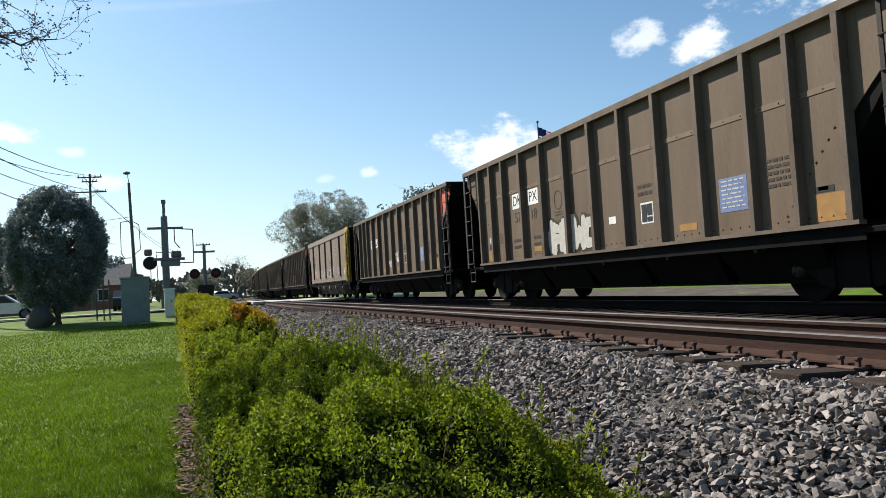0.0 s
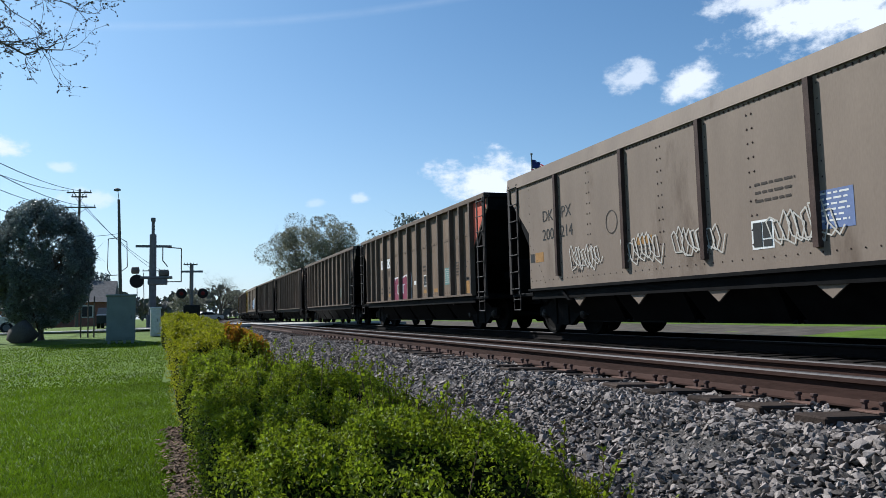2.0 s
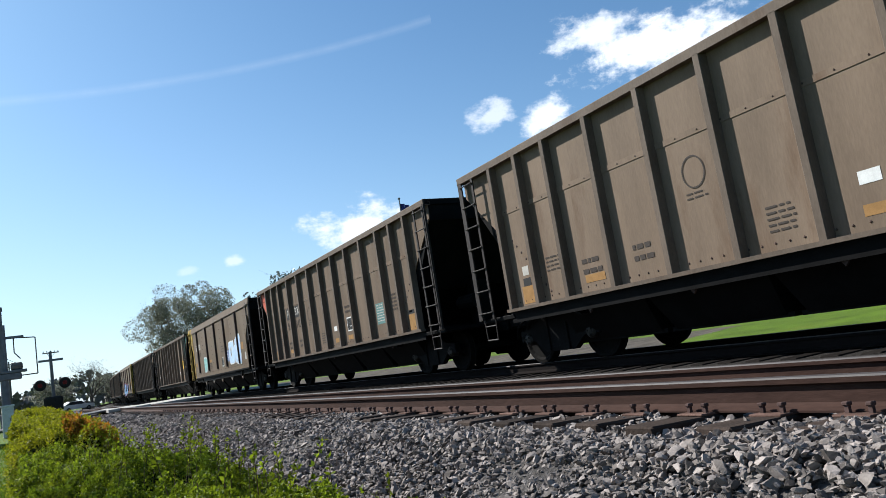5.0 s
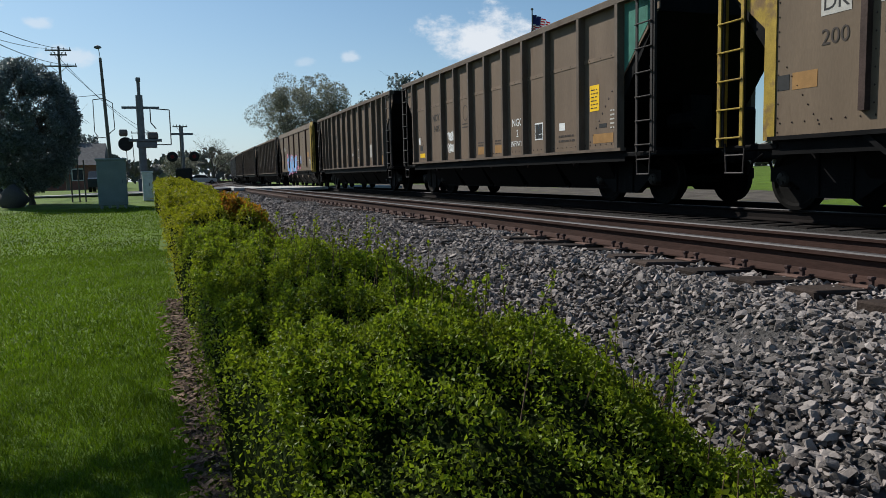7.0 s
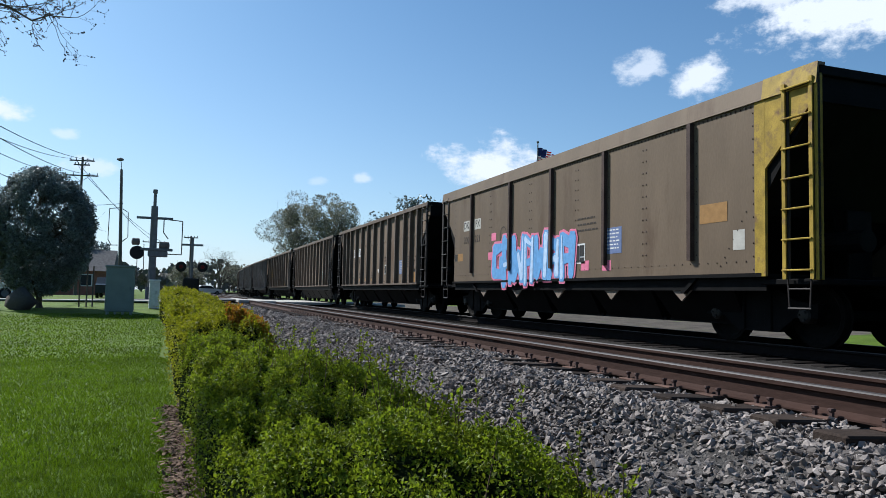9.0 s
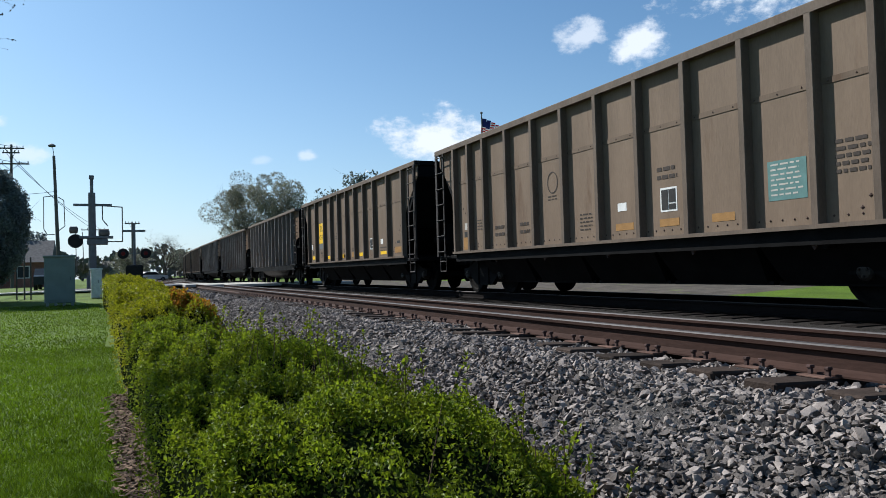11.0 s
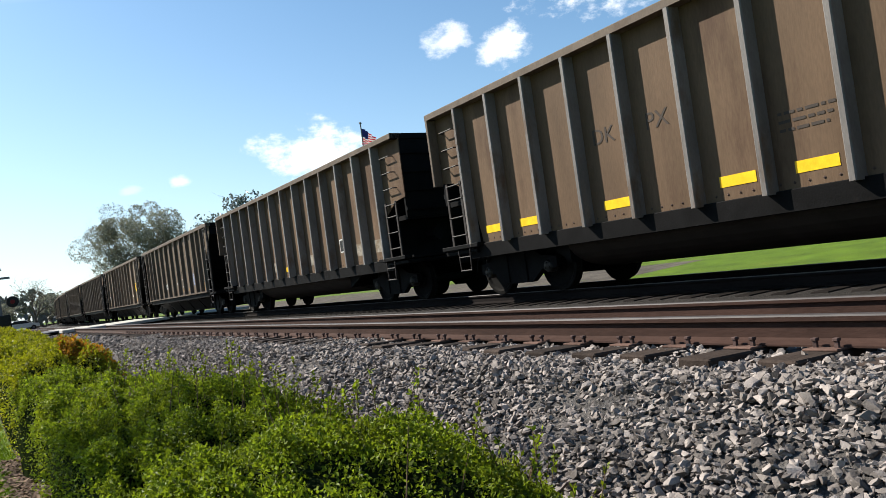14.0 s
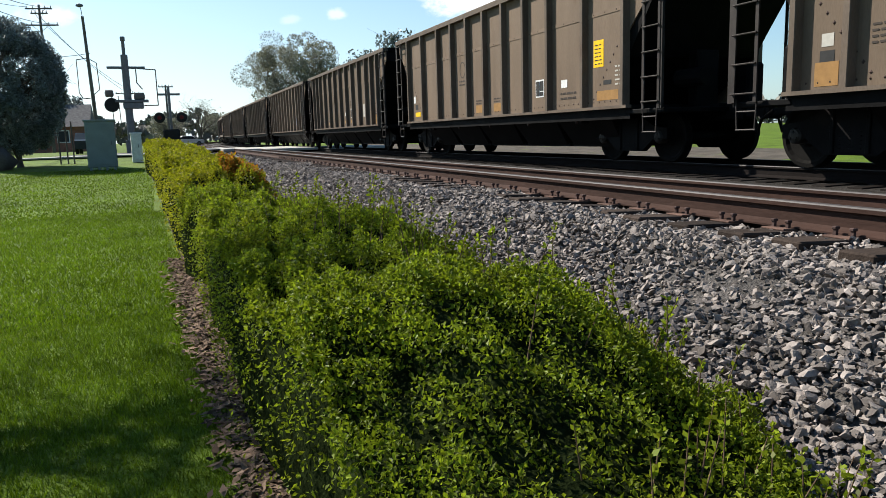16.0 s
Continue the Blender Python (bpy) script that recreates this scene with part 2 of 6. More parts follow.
GRAVEL = material("gravel_lot", (0.075, 0.064, 0.052), 0.95, 0.0, 0.35, 2.0, 30, 0.5, (0.12, 0.16, 0.04), 0.60)
POLEWOOD = material("weathered_pole_wood", (0.12, 0.105, 0.095), 0.9, 0.0, 0.25, 3, 30, 0.2, stretch=(1, 1, 0.2))
GALV = material("galvanised_steel", (0.13, 0.135, 0.14), 0.6, 0.2, 0.15, 4, 30, 0.05)
CABINET = material("pale_green_cabinet_paint", (0.19, 0.22, 0.20), 0.55, 0.0, 0.1, 2, 30, 0.05)
WHITE = plain("white_paint", (0.62, 0.62, 0.60), 0.5)
INK = plain("black_lettering", (0.03, 0.03, 0.03), 0.6)
SIGNGREEN = plain("teal_notice_paint", (0.10, 0.19, 0.18), 0.6)
ORANGE = plain("faded_orange_paint", (0.27, 0.15, 0.055), 0.6)
PALE = plain("pale_lettering", (0.40, 0.38, 0.34), 0.6)
FAINT = plain("faded_dark_lettering", (0.050, 0.040, 0.034), 0.6)
BLUE = plain("sky_blue_spray_paint", (0.13, 0.30, 0.55), 0.5)
NAVY = material("navy_cloth", (0.05, 0.06, 0.20), 0.8, spread=0.12, bump=0.0, translucent=0.5)
FLAGWHITE = material("white_cloth", (0.8, 0.8, 0.8), 0.8, spread=0.05, bump=0.0, translucent=0.5)
FLAGRED = material("red_cloth", (0.65, 0.05, 0.08), 0.8, spread=0.12, bump=0.0, translucent=0.5)
PINK = plain("pink_spray_paint", (0.60, 0.17, 0.26), 0.5)
TURQ = plain("turquoise_spray_paint", (0.24, 0.46, 0.44), 0.5)
GLASS = plain("dark_window_glass", (0.03, 0.035, 0.04), 0.12)
BRICKRED = material("brick_wall", (0.26, 0.12, 0.09), 0.9, 0.0, 0.2, 3, 30, 0.2)
ROOF = material("grey_shingles", (0.12, 0.115, 0.115), 0.9, 0.0, 0.2, 4, 30, 0.3)
CARPAINT = plain("silver_car_paint", (0.45, 0.46, 0.48), 0.25, 0.6)
RUBBER = plain("black_rubber", (0.02, 0.02, 0.02), 0.8)
SIGNALRED = plain("red_lens", (0.10, 0.01, 0.01), 0.3)


# ---- mesh building ----
class Build:
    """Collects vertices and faces of one mesh."""

    def __init__(self):
        self.v, self.f, self.k = [], [], []

    def add(self, verts, faces, k=0):
        o = len(self.v)
        self.v.extend([tuple(p) for p in verts])
        self.f.extend([tuple(o + i for i in q) for q in faces])
        self.k.extend([k] * len(faces))
        return self

    def prism(self, outline, axis, a, b, k=0):
        """A closed outline (2D, counter-clockwise or not) drawn out along an axis from a to b."""
        n = len(outline)

        def place(p, t):
            return {0: (t, p[0], p[1]), 1: (p[0], t, p[1]), 2: (p[0], p[1], t)}[axis]
        verts = [place(p, a) for p in outline] + [place(p, b) for p in outline]
        faces = [(i, (i + 1) % n, n + (i + 1) % n, n + i) for i in range(n)] + [tuple(reversed(range(n))), tuple(range(n, 2 * n))]
        return self.add(verts, faces, k)

    def box(self, x0, x1, y0, y1, z0, z1, bev=0.0, k=0):
        if bev <= 0:
            return self.prism([(x0, y0), (x1, y0), (x1, y1), (x0, y1)], 2, z0, z1, k)
        b = bev
        ring = [(x0 + b, y0), (x1 - b, y0), (x1, y0 + b), (x1, y1 - b), (x1 - b, y1), (x0 + b, y1), (x0, y1 - b), (x0, y0 + b)]
        inner = [(x0 + b, y0 + b), (x1 - b, y0 + b), (x1 - b, y0 + b), (x1 - b, y1 - b), (x1 - b, y1 - b), (x0 + b, y1 - b), (x0 + b, y1 - b), (x0 + b, y0 + b)]
        verts = [(*p, z0) for p in inner] + [(*p, z0 + b) for p in ring] + [(*p, z1 - b) for p in ring] + [(*p, z1) for p in inner]
        faces = []
        for r in range(3):
            for i in range(8):
                j = (i + 1) % 8
                faces.append((r * 8 + i, r * 8 + j, r * 8 + 8 + j, r * 8 + 8 + i))
        faces += [(7, 5, 3, 1), (24 + 1, 24 + 3, 24 + 5, 24 + 7)]
        return self.add(verts, faces, k)

    def tube(self, a, b, r0, r1=None, n=6, k=0, cap=True):
        a, b = Vector(a), Vector(b)
        r1 = r0 if r1 is None else r1
        d = (b - a).normalized()
        u = d.orthogonal().normalized()
        w = d.cross(u)
        ang = [2 * math.pi * i / n for i in range(n)]
        verts = [a + (u * math.cos(t) + w * math.sin(t)) * r0 for t in ang] + [b + (u * math.cos(t) + w * math.sin(t)) * r1 for t in ang]
        faces = [(i, (i + 1) % n, n + (i + 1) % n, n + i) for i in range(n)]
        if cap:
            faces += [tuple(reversed(range(n))), tuple(range(n, 2 * n))]
        return self.add(verts, faces, k)

    def lathe(self, prof, axis, at, n=20, k=0):
        """prof: (distance along the axis, radius) pairs, turned about the axis through at."""
        verts, faces = [], []
        for h, r in prof:
            for i in range(n):
                t = 2 * math.pi * i / n
                c, s = r * math.cos(t), r * math.sin(t)
                p = {0: (h, c, s), 1: (c, h, s), 2: (c, s, h)}[axis]
                verts.append((p[0] + at[0], p[1] + at[1], p[2] + at[2]))
        for j in range(len(prof) - 1):
            for i in range(n):
                faces.append((j * n + i, j * n + (i + 1) % n, (j + 1) * n + (i + 1) % n, (j + 1) * n + i))
        faces += [tuple(reversed(range(n))), tuple(range((len(prof) - 1) * n, len(prof) * n))]
        return self.add(verts, faces, k)

    def mesh(self, name, mats, smooth=False):
        me = bpy.data.meshes.new(name)
        me.from_pydata(self.v, [], self.f)
        for mt in (mats if isinstance(mats, (list, tuple)) else [mats]):
            me.materials.append(mt)
        if any(self.k):
            me.polygons.foreach_set("material_index", self.k)
        bm = bmesh.new()
        bm.from_mesh(me)
        bmesh.ops.recalc_face_normals(bm, faces=bm.faces)
        bm.to_mesh(me)
        bm.free()
        if smooth:
            me.polygons.foreach_set("use_smooth", [True] * len(me.polygons))
        me.update()
        return me


def raw_mesh(name, verts, faces, mat):
    """A large mesh straight from number arrays; faces all with the same number of corners."""
    me = bpy.data.meshes.new(name)
    nv, (nf, c) = len(verts), faces.shape
    me.vertices.add(nv)
    me.vertices.foreach_set("co", np.asarray(verts, np.float32).ravel())
    me.loops.add(nf * c)
    me.loops.foreach_set("vertex_index", np.asarray(faces, np.int32).ravel())
    me.polygons.add(nf)
    me.polygons.foreach_set("loop_start", np.arange(0, nf * c, c, dtype=np.int32))
    for q in (mat if isinstance(mat, (list, tuple)) else [mat]):
        me.materials.append(q)
    me.polygons.foreach_set("use_smooth", np.zeros(nf, bool))
    me.update(calc_edges=True)
    return me


def part(name, data, mat, parent, label="", at=None, smooth=False):
    """One mesh object under a thing or under a part. data: a Build or a ready mesh."""
    me = data.mesh(name, mat, smooth) if isinstance(data, Build) else data
    ob = new(name, me)
    ob.parent = parent
    if at is not None:
        ob.matrix_basis = at
    if label:
        tagged(ob, label)
    return ob


def thing(name, label, category, at=None, group="", kind=""):
    ob = new(name)
    ob.empty_display_size = 0.2
    if at is not None:
        ob.matrix_basis = at
    return tagged(ob, label, category, group, kind)


# ---- the plan ----
RAIL_A, RAIL_B = 3.855, 5.36            # the near track's rail centres
Z_A, Z_B = 0.0, -0.075
TRACK2 = 9.36                           # centre line of the train's track
Z2 = -0.128
CURVE_Y, CURVE_R = 74.0, 947.0          # the line bends away to the right from here


def along(x, s):
    """The place and heading at s metres along a line that lies x metres from the origin across the straight part."""
    if s <= CURVE_Y:
        return x, s, 0.0
    r = CURVE_R - x
    a = (s - CURVE_Y) / CURVE_R
    return x + r * (1 - math.cos(a)), CURVE_Y + r * math.sin(a), a


def lawn_z(y):
    return float(np.interp(y, [-60, 2, 20, 33, 43, 60, 400], [-1.15, -1.1, -0.82, -0.5, -0.2, -0.2, -0.2]))


def ground_z(x, y):
    bend = along(0, y)[0] if y > CURVE_Y else 0.0
    u = x - bend
    zl = lawn_z(y)
    if u < 1.1:
        return zl - 0.012 * max(0.0, -u - 8)
    if u < 2.9:
        return zl + (-0.235 - zl) * (u - 1.1) / 1.8
    if u < 11.6:
        return -0.235 - (0.1 if u > 6.2 else 0.1 * max(0, (u - 4.0) / 2.2))
    return float(np.interp(u, [11.6, 12.6, 14, 30, 200], [-0.33, -0.62, -0.5, 0.15, 0.6]))


TEXTS = {}


def text_mesh(body, size, mat, align="CENTER"):
    key = (body, size, mat.name)
    if key not in TEXTS:
        cu = bpy.data.curves.new("lettering", "FONT")
        cu.body, cu.size, cu.align_x, cu.align_y = body, size, align, "CENTER"
        cu.resolution_u = 3
        cu.extrude = 0.001
        ob = bpy.data.objects.new("lettering", cu)
        scene.collection.objects.link(ob)
        dg = bpy.context.evaluated_depsgraph_get()
        me = bpy.data.meshes.new_from_object(ob.evaluated_get(dg))
        bpy.data.objects.remove(ob)
        bpy.data.curves.remove(cu)
        me.materials.clear()
        me.materials.append(mat)
        TEXTS[key] = me
    return TEXTS[key]


for word in ("DK", "PX", "MI", "LX", "FU", "RX", "57", "18", "25", "034", "51", "43", "200", "214", "107", "221", "730", "098"):
    text_mesh(word, 0.36, INK)
for word in ("57", "18", "25", "034", "51", "200", "107", "221", "43", "72", "01", "73", "40", "730", "096", "DK", "PX"):
    text_mesh(word, 0.36, FAINT)
for word in ("FU", "RX"):
    text_mesh(word, 0.36, PALE)
text_mesh("NGC", 0.26, WHITE), text_mesh("2", 0.24, WHITE), text_mesh("INFINITY", 0.18, WHITE), text_mesh("NDYX", 0.30, INK), text_mesh("34257", 0.26, INK)
for word, size in (("LD LMT", 0.14), ("LT WT", 0.14), ("TILX", 0.34), ("421749", 0.30)):
    text_mesh(word, size, INK)
for word in ("DK", "PX"):
    text_mesh(word, 0.34, FAINT)


def ground_np(x, y):
    """ground_z for number arrays, on the straight part of the line."""
    zl = np.interp(y, [-60, 2, 20, 33, 43, 60, 400], [-1.15, -1.1, -0.82, -0.5, -0.2, -0.2, -0.2])
    t = np.clip((x - 1.1) / 1.8, 0, 1)
    low = zl - 0.012 * np.maximum(0, -x - 8)
    slope = zl + (-0.235 - zl) * t
    flat = -0.235 - np.where(x > 6.2, 0.1, 0.1 * np.clip((x - 4.0) / 2.2, 0, 1))
    right = np.interp(x, [11.6, 12.6, 14, 30, 200], [-0.33, -0.62, -0.5, 0.15, 0.6])
    return np.where(x < 1.1, low, np.where(x < 2.9, slope, np.where(x < 11.6, flat, right)))


def wave(y, t, k):
    """A cheap smooth unevenness between about -1 and 1 for number arrays."""
    return (np.sin(y * 2.1 * k + 1.3 * np.sin(t * 7.0 * k + k)) + np.sin(y * 3.7 * k + t * 11.0 * k + 2.0) + np.sin(t * 17.0 * k - y * 1.3 * k + 4.0)) / 3


def turn_np(ax, ay, az):
    """Rotation matrices for arrays of angles."""
    cx, sx, cy, sy, cz, sz = np.cos(ax), np.sin(ax), np.cos(ay), np.sin(ay), np.cos(az), np.sin(az)
    r = np.empty((len(ax), 3, 3))
    r[:, 0, 0], r[:, 0, 1], r[:, 0, 2] = cy * cz, sx * sy * cz - cx * sz, cx * sy * cz + sx * sz
    r[:, 1, 0], r[:, 1, 1], r[:, 1, 2] = cy * sz, sx * sy * sz + cx * cz, cx * sy * sz - sx * cz
    r[:, 2, 0], r[:, 2, 1], r[:, 2, 2] = -sy, cy * sx, cy * cx
    return r


# ---- ground and tracks ----
def make_ground():
    xs = [-400, -200, -100, -60, -40, -25, -16, -11, -8, -6, -4, -3, -2, -1.2, -0.6, -0.2, 0.2, 0.6, 1.1, 1.5, 2.0, 2.45, 2.9, 3.4, 4, 5, 6.2, 6.7, 7.5, 9, 10.5,
          11.6, 12.1, 12.6, 13.2, 14, 16, 19, 23, 30, 45, 70, 110, 200, 500]
    ys = [-300, -120, -60, -30, -15, -8] + list(np.arange(-5, 60, 1.0)) + list(np.arange(60, 200, 5.0)) + [220, 260, 320, 400, 600, 1200, 3000]
    verts, faces, ks = [], [], []
    for y in ys:
        bend = along(0, y)[0] if y > CURVE_Y and y < 400 else (along(0, 400)[0] if y >= 400 else 0)
        for x in xs:
            z = ground_z(x + bend, y) if y < 400 else ground_z(x + bend, 400)
            jig = 0.03 * noise.noise((x * 0.4, y * 0.4, 0)) if (x < 0.7 or x > 13) else 0
            verts.append((x + bend, y, z + jig))
    nx = len(xs)
    for j in range(len(ys) - 1):
        for i in range(nx - 1):
            faces.append((j * nx + i, j * nx + i + 1, (j + 1) * nx + i + 1, (j + 1) * nx + i))
            x = (xs[i] + xs[i + 1]) / 2
            k = 0
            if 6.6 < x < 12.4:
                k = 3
            elif 0.9 < x < 12.4:
                k = 1
            elif 12.4 < x < 19 and 70 > ys[j] > 14.5:
                k = 2
            ks.append(k)
    me = bpy.data.meshes.new("ground")
    me.from_pydata(verts, [], faces)
    for mt in (LAWN, BED, GRAVEL, DARKBED):
        me.materials.append(mt)
    me.polygons.foreach_set("material_index", ks)
    me.polygons.foreach_set("use_smooth", [True] * len(ks))
    ob = new("ground", me)
    tagged(ob, "mown green lawn rising to grey railway ballast", "ground", kind="structure")


make_ground()


def rail_profile():
    """Half outlines of a rail: foot, web, head. z = 0 at the top."""
    h = [(0.0, 0.0), (0.030, -0.001), (0.037, -0.010), (0.036, -0.036), (0.010, -0.048), (0.009, -0.135), (0.022, -0.15), (0.072, -0.166), (0.072, -0.177), (0, -0.177)]
    return h + [(-x, z) for x, z in reversed(h[1:-1])]


def make_rail(name, x, z, parent, label, web):
    prof = rail_profile()
    stops = list(np.arange(-30, 75, 5.0)) + list(np.arange(75, 300, 8.0))
    verts, faces, ks = [], [], []
    n = len(prof)
    for s in stops:
        px, py, a = along(x, s)
        for u, w in prof:
            verts.append((px + u * math.cos(a), py - u * math.sin(a), z + w))
    for j in range(len(stops) - 1):
        for i in range(n):
            q = (i + 1) % n
            faces.append((j * n + i, j * n + q, (j + 1) * n + q, (j + 1) * n + i))
            ks.append(0 if prof[i][1] > -0.012 and prof[q][1] > -0.012 else 1)
    faces += [tuple(range(n)), tuple(range((len(stops) - 1) * n, len(stops) * n))]
    ks += [1, 1]
    b = Build()
    b.v, b.f, b.k = verts, faces, ks
    return part(name, b, [RAILTOP, web], parent, label)


def make_track(name, label, xa, xb, za, zb, near):
    tr = thing(name, label, "railway track", kind="structure")
    for x, z in ((xa, za), (xb, zb)):
        make_rail("rail", x, z, tr, "rusty steel rail with a polished head" if near else "near-black rail with a polished head", RAILSIDE if near else DARKRAIL)
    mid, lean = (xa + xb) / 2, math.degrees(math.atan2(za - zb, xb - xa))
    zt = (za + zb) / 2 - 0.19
    tie = Build().box(-1.32, 1.32, -0.115, 0.115, -0.17, 0.0, 0.012).mesh("tie", TIE if near else DARKTIE)
    plate = Build().box(-0.18, 0.18, -0.098, 0.098, 0.0, 0.014, 0.004).mesh("tie_plate", PLATE)
    sp = Build()
    for sx in (-0.105, 0.105):
        for sy in (-0.06, 0.06):
            s2 = sy if sx < 0 else -sy
            sp.box(sx - 0.011, sx + 0.011, s2 - 0.011, s2 + 0.011, 0.0, 0.042)
            sp.box(sx - 0.02, sx + 0.02, s2 - 0.016, s2 + 0.016, 0.036, 0.055, 0.004)
    spike = sp.mesh("spikes", SPIKE)
    rng = random.Random(5 if near else 6)
    far = Build()
    s, i = -6.0, 0
    while s < (240 if near else 160):
        px, py, a = along(mid, s)
        skew = rng.uniform(-1.2, 1.2)
        if s < (62 if near else 20):
            m = Matrix.Translation((px + rng.uniform(-0.05, 0.05), py, zt)) @ pose(0, 0, 0, 0, lean, skew)
            t = part("tie", tie, None, tr, at=m)
            if near and s < 40:
                for x, z in ((xa, za), (xb, zb)):
                    p = part("tie_plate", plate, None, tr, at=Matrix.Translation((x, py, z - 0.1905)) @ pose(0, 0, 0, 0, lean, rng.uniform(-2, 2)))
                    if s < 26 and x == xa:
                        part("spike", spike, None, p, at=pose(0, 0, 0.013, 0, 0, 0))
        else:
            o = len(far.v)
            ca, sa = math.cos(a), math.sin(a)
            loc = [(u, w) for u in (-1.3, 1.3) for w in (-0.115, 0.115)]
            vs = [(px + u * ca + w * sa, py - u * sa + w * ca, zt + h) for h in (-0.17, 0) for u, w in loc]
            far.add(vs, [(0, 1, 3, 2), (4, 5, 7, 6), (0, 1, 5, 4), (2, 3, 7, 6), (0, 2, 6, 4), (1, 3, 7, 5)])
        s += 0.495 + rng.uniform(-0.015, 0.015)
        i += 1
    o = part("far_ties", far, TIE if near else DARKTIE, tr)
    tagged(o, kind="stuff")
    return tr


make_track("track_near", "empty railway track with rusty rails on wooden ties", RAIL_A, RAIL_B, Z_A, Z_B, True)
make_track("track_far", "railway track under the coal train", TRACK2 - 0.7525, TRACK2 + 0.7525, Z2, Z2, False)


# ---- ballast stones ----
def stone_shape(rng):
    """A broken stone: an octahedron with cut corners, pushed about."""
    base = np.array([(1, 0, 0), (-1, 0, 0), (0, 1, 0), (0, -1, 0), (0, 0, 1), (0, 0, -1),
                     (0.62, 0.62, 0.5), (-0.62, 0.62, -0.5), (0.62, -0.62, -0.5), (-0.62, -0.62, 0.5)], float)
    base *= rng.uniform(0.72, 1.2, (10, 1))
    base += rng.normal(0, 0.12, base.shape)
    return base * np.array([1.0, rng.uniform(0.6, 0.95), rng.uniform(0.4, 0.75)])


def hull_faces(p):
    bm = bmesh.new()
    for q in p:
        bm.verts.new(q)
    bmesh.ops.convex_hull(bm, input=bm.verts[:])
    bmesh.ops.triangulate(bm, faces=bm.faces[:])
    bm.verts.index_update()
    v = np.array([w.co[:] for w in bm.verts])
    f = np.array([[w.index for w in g.verts] for g in bm.faces])
    bm.free()
    return v, f


def make_stones(name, label, zones, seed):
    rng = np.random.default_rng(seed)
    shapes = [hull_faces(stone_shape(rng)) for _ in range(26)]
    V, F, o = [], [], 0
    for x0, x1, y0, y1, pitch, size, lift in zones:
        cnt = int((x1 - x0) * (y1 - y0) / pitch ** 2)
        x, y = rng.uniform(x0, x1, cnt), rng.uniform(y0, y1, cnt)
        sc = np.minimum(size * rng.lognormal(0, 0.3, cnt), size * 1.9)
        r = turn_np(rng.normal(0, 0.5, cnt), rng.normal(0, 0.5, cnt), rng.uniform(0, 6.28, cnt))
        z = ground_np(x, y) + lift + rng.uniform(-0.012, 0.02, cnt) + 0.03 * wave(y * 0.8, x * 0.2, 1.0)
        which = rng.integers(0, len(shapes), cnt)
        for i, (v, f) in enumerate(shapes):
            q = np.where(which == i)[0]
            p = np.einsum("nij,vj->nvi", r[q], v) * sc[q][:, None, None] + np.stack([x[q], y[q], z[q]], 1)[:, None, :]
            V.append(p.reshape(-1, 3))
            F.append((f[None] + (o + np.arange(len(q)) * len(v))[:, None, None]).reshape(-1, 3))
            o += len(q) * len(v)
    ob = new(name, raw_mesh(name, np.concatenate(V), np.concatenate(F), STONE))
    return tagged(ob, label, "ballast", kind="stuff")


make_stones("ballast", "loose grey broken-stone railway ballast", (
    (0.8, 3.3, -0.5, 6.0, 0.0235, 0.0210, 0.010), (0.8, 3.3, 6.0, 13.0, 0.032, 0.025, 0.010),
    (0.8, 3.3, 13.0, 24.0, 0.046, 0.034, 0.01), (0.8, 3.3, 24.0, 42.0, 0.075, 0.05, 0.01),
    (2.8, 3.44, 0.0, 20.0, 0.030, 0.023, 0.032), (3.22, 3.74, 0.0, 22.0, 0.031, 0.023, 0.022), (4.0, 5.2, 0.0, 14.0, 0.07, 0.03, 0.0),
    (5.5, 6.9, 1.0, 22.0, 0.055, 0.030, 0.02)), 11)


# ---- wagons ----
RIBS = [6.07, 5.25, 4.43, 3.34, 2.22, 1.11, 0.0, -1.11, -2.22, -3.34, -4.43, -5.25, -6.07]
WIDE_RIBS = [6.05, 4.7, 3.3, 2.2, 1.1, 0.0, -1.1, -2.2, -3.3, -4.7, -6.05]
W_HALF = 1.60            # half width over the side posts
SHEET = 1.475            # half width to the hoppers' side sheets
TUB = 1.40               # half width to the gondolas' side sheets
TOP = 3.77               # top chord above the rail
SILL = 1.00              # underside of the side sheets
HALF = 7.20              # half length over the end posts
BAY = 1.10               # length of each open end bay


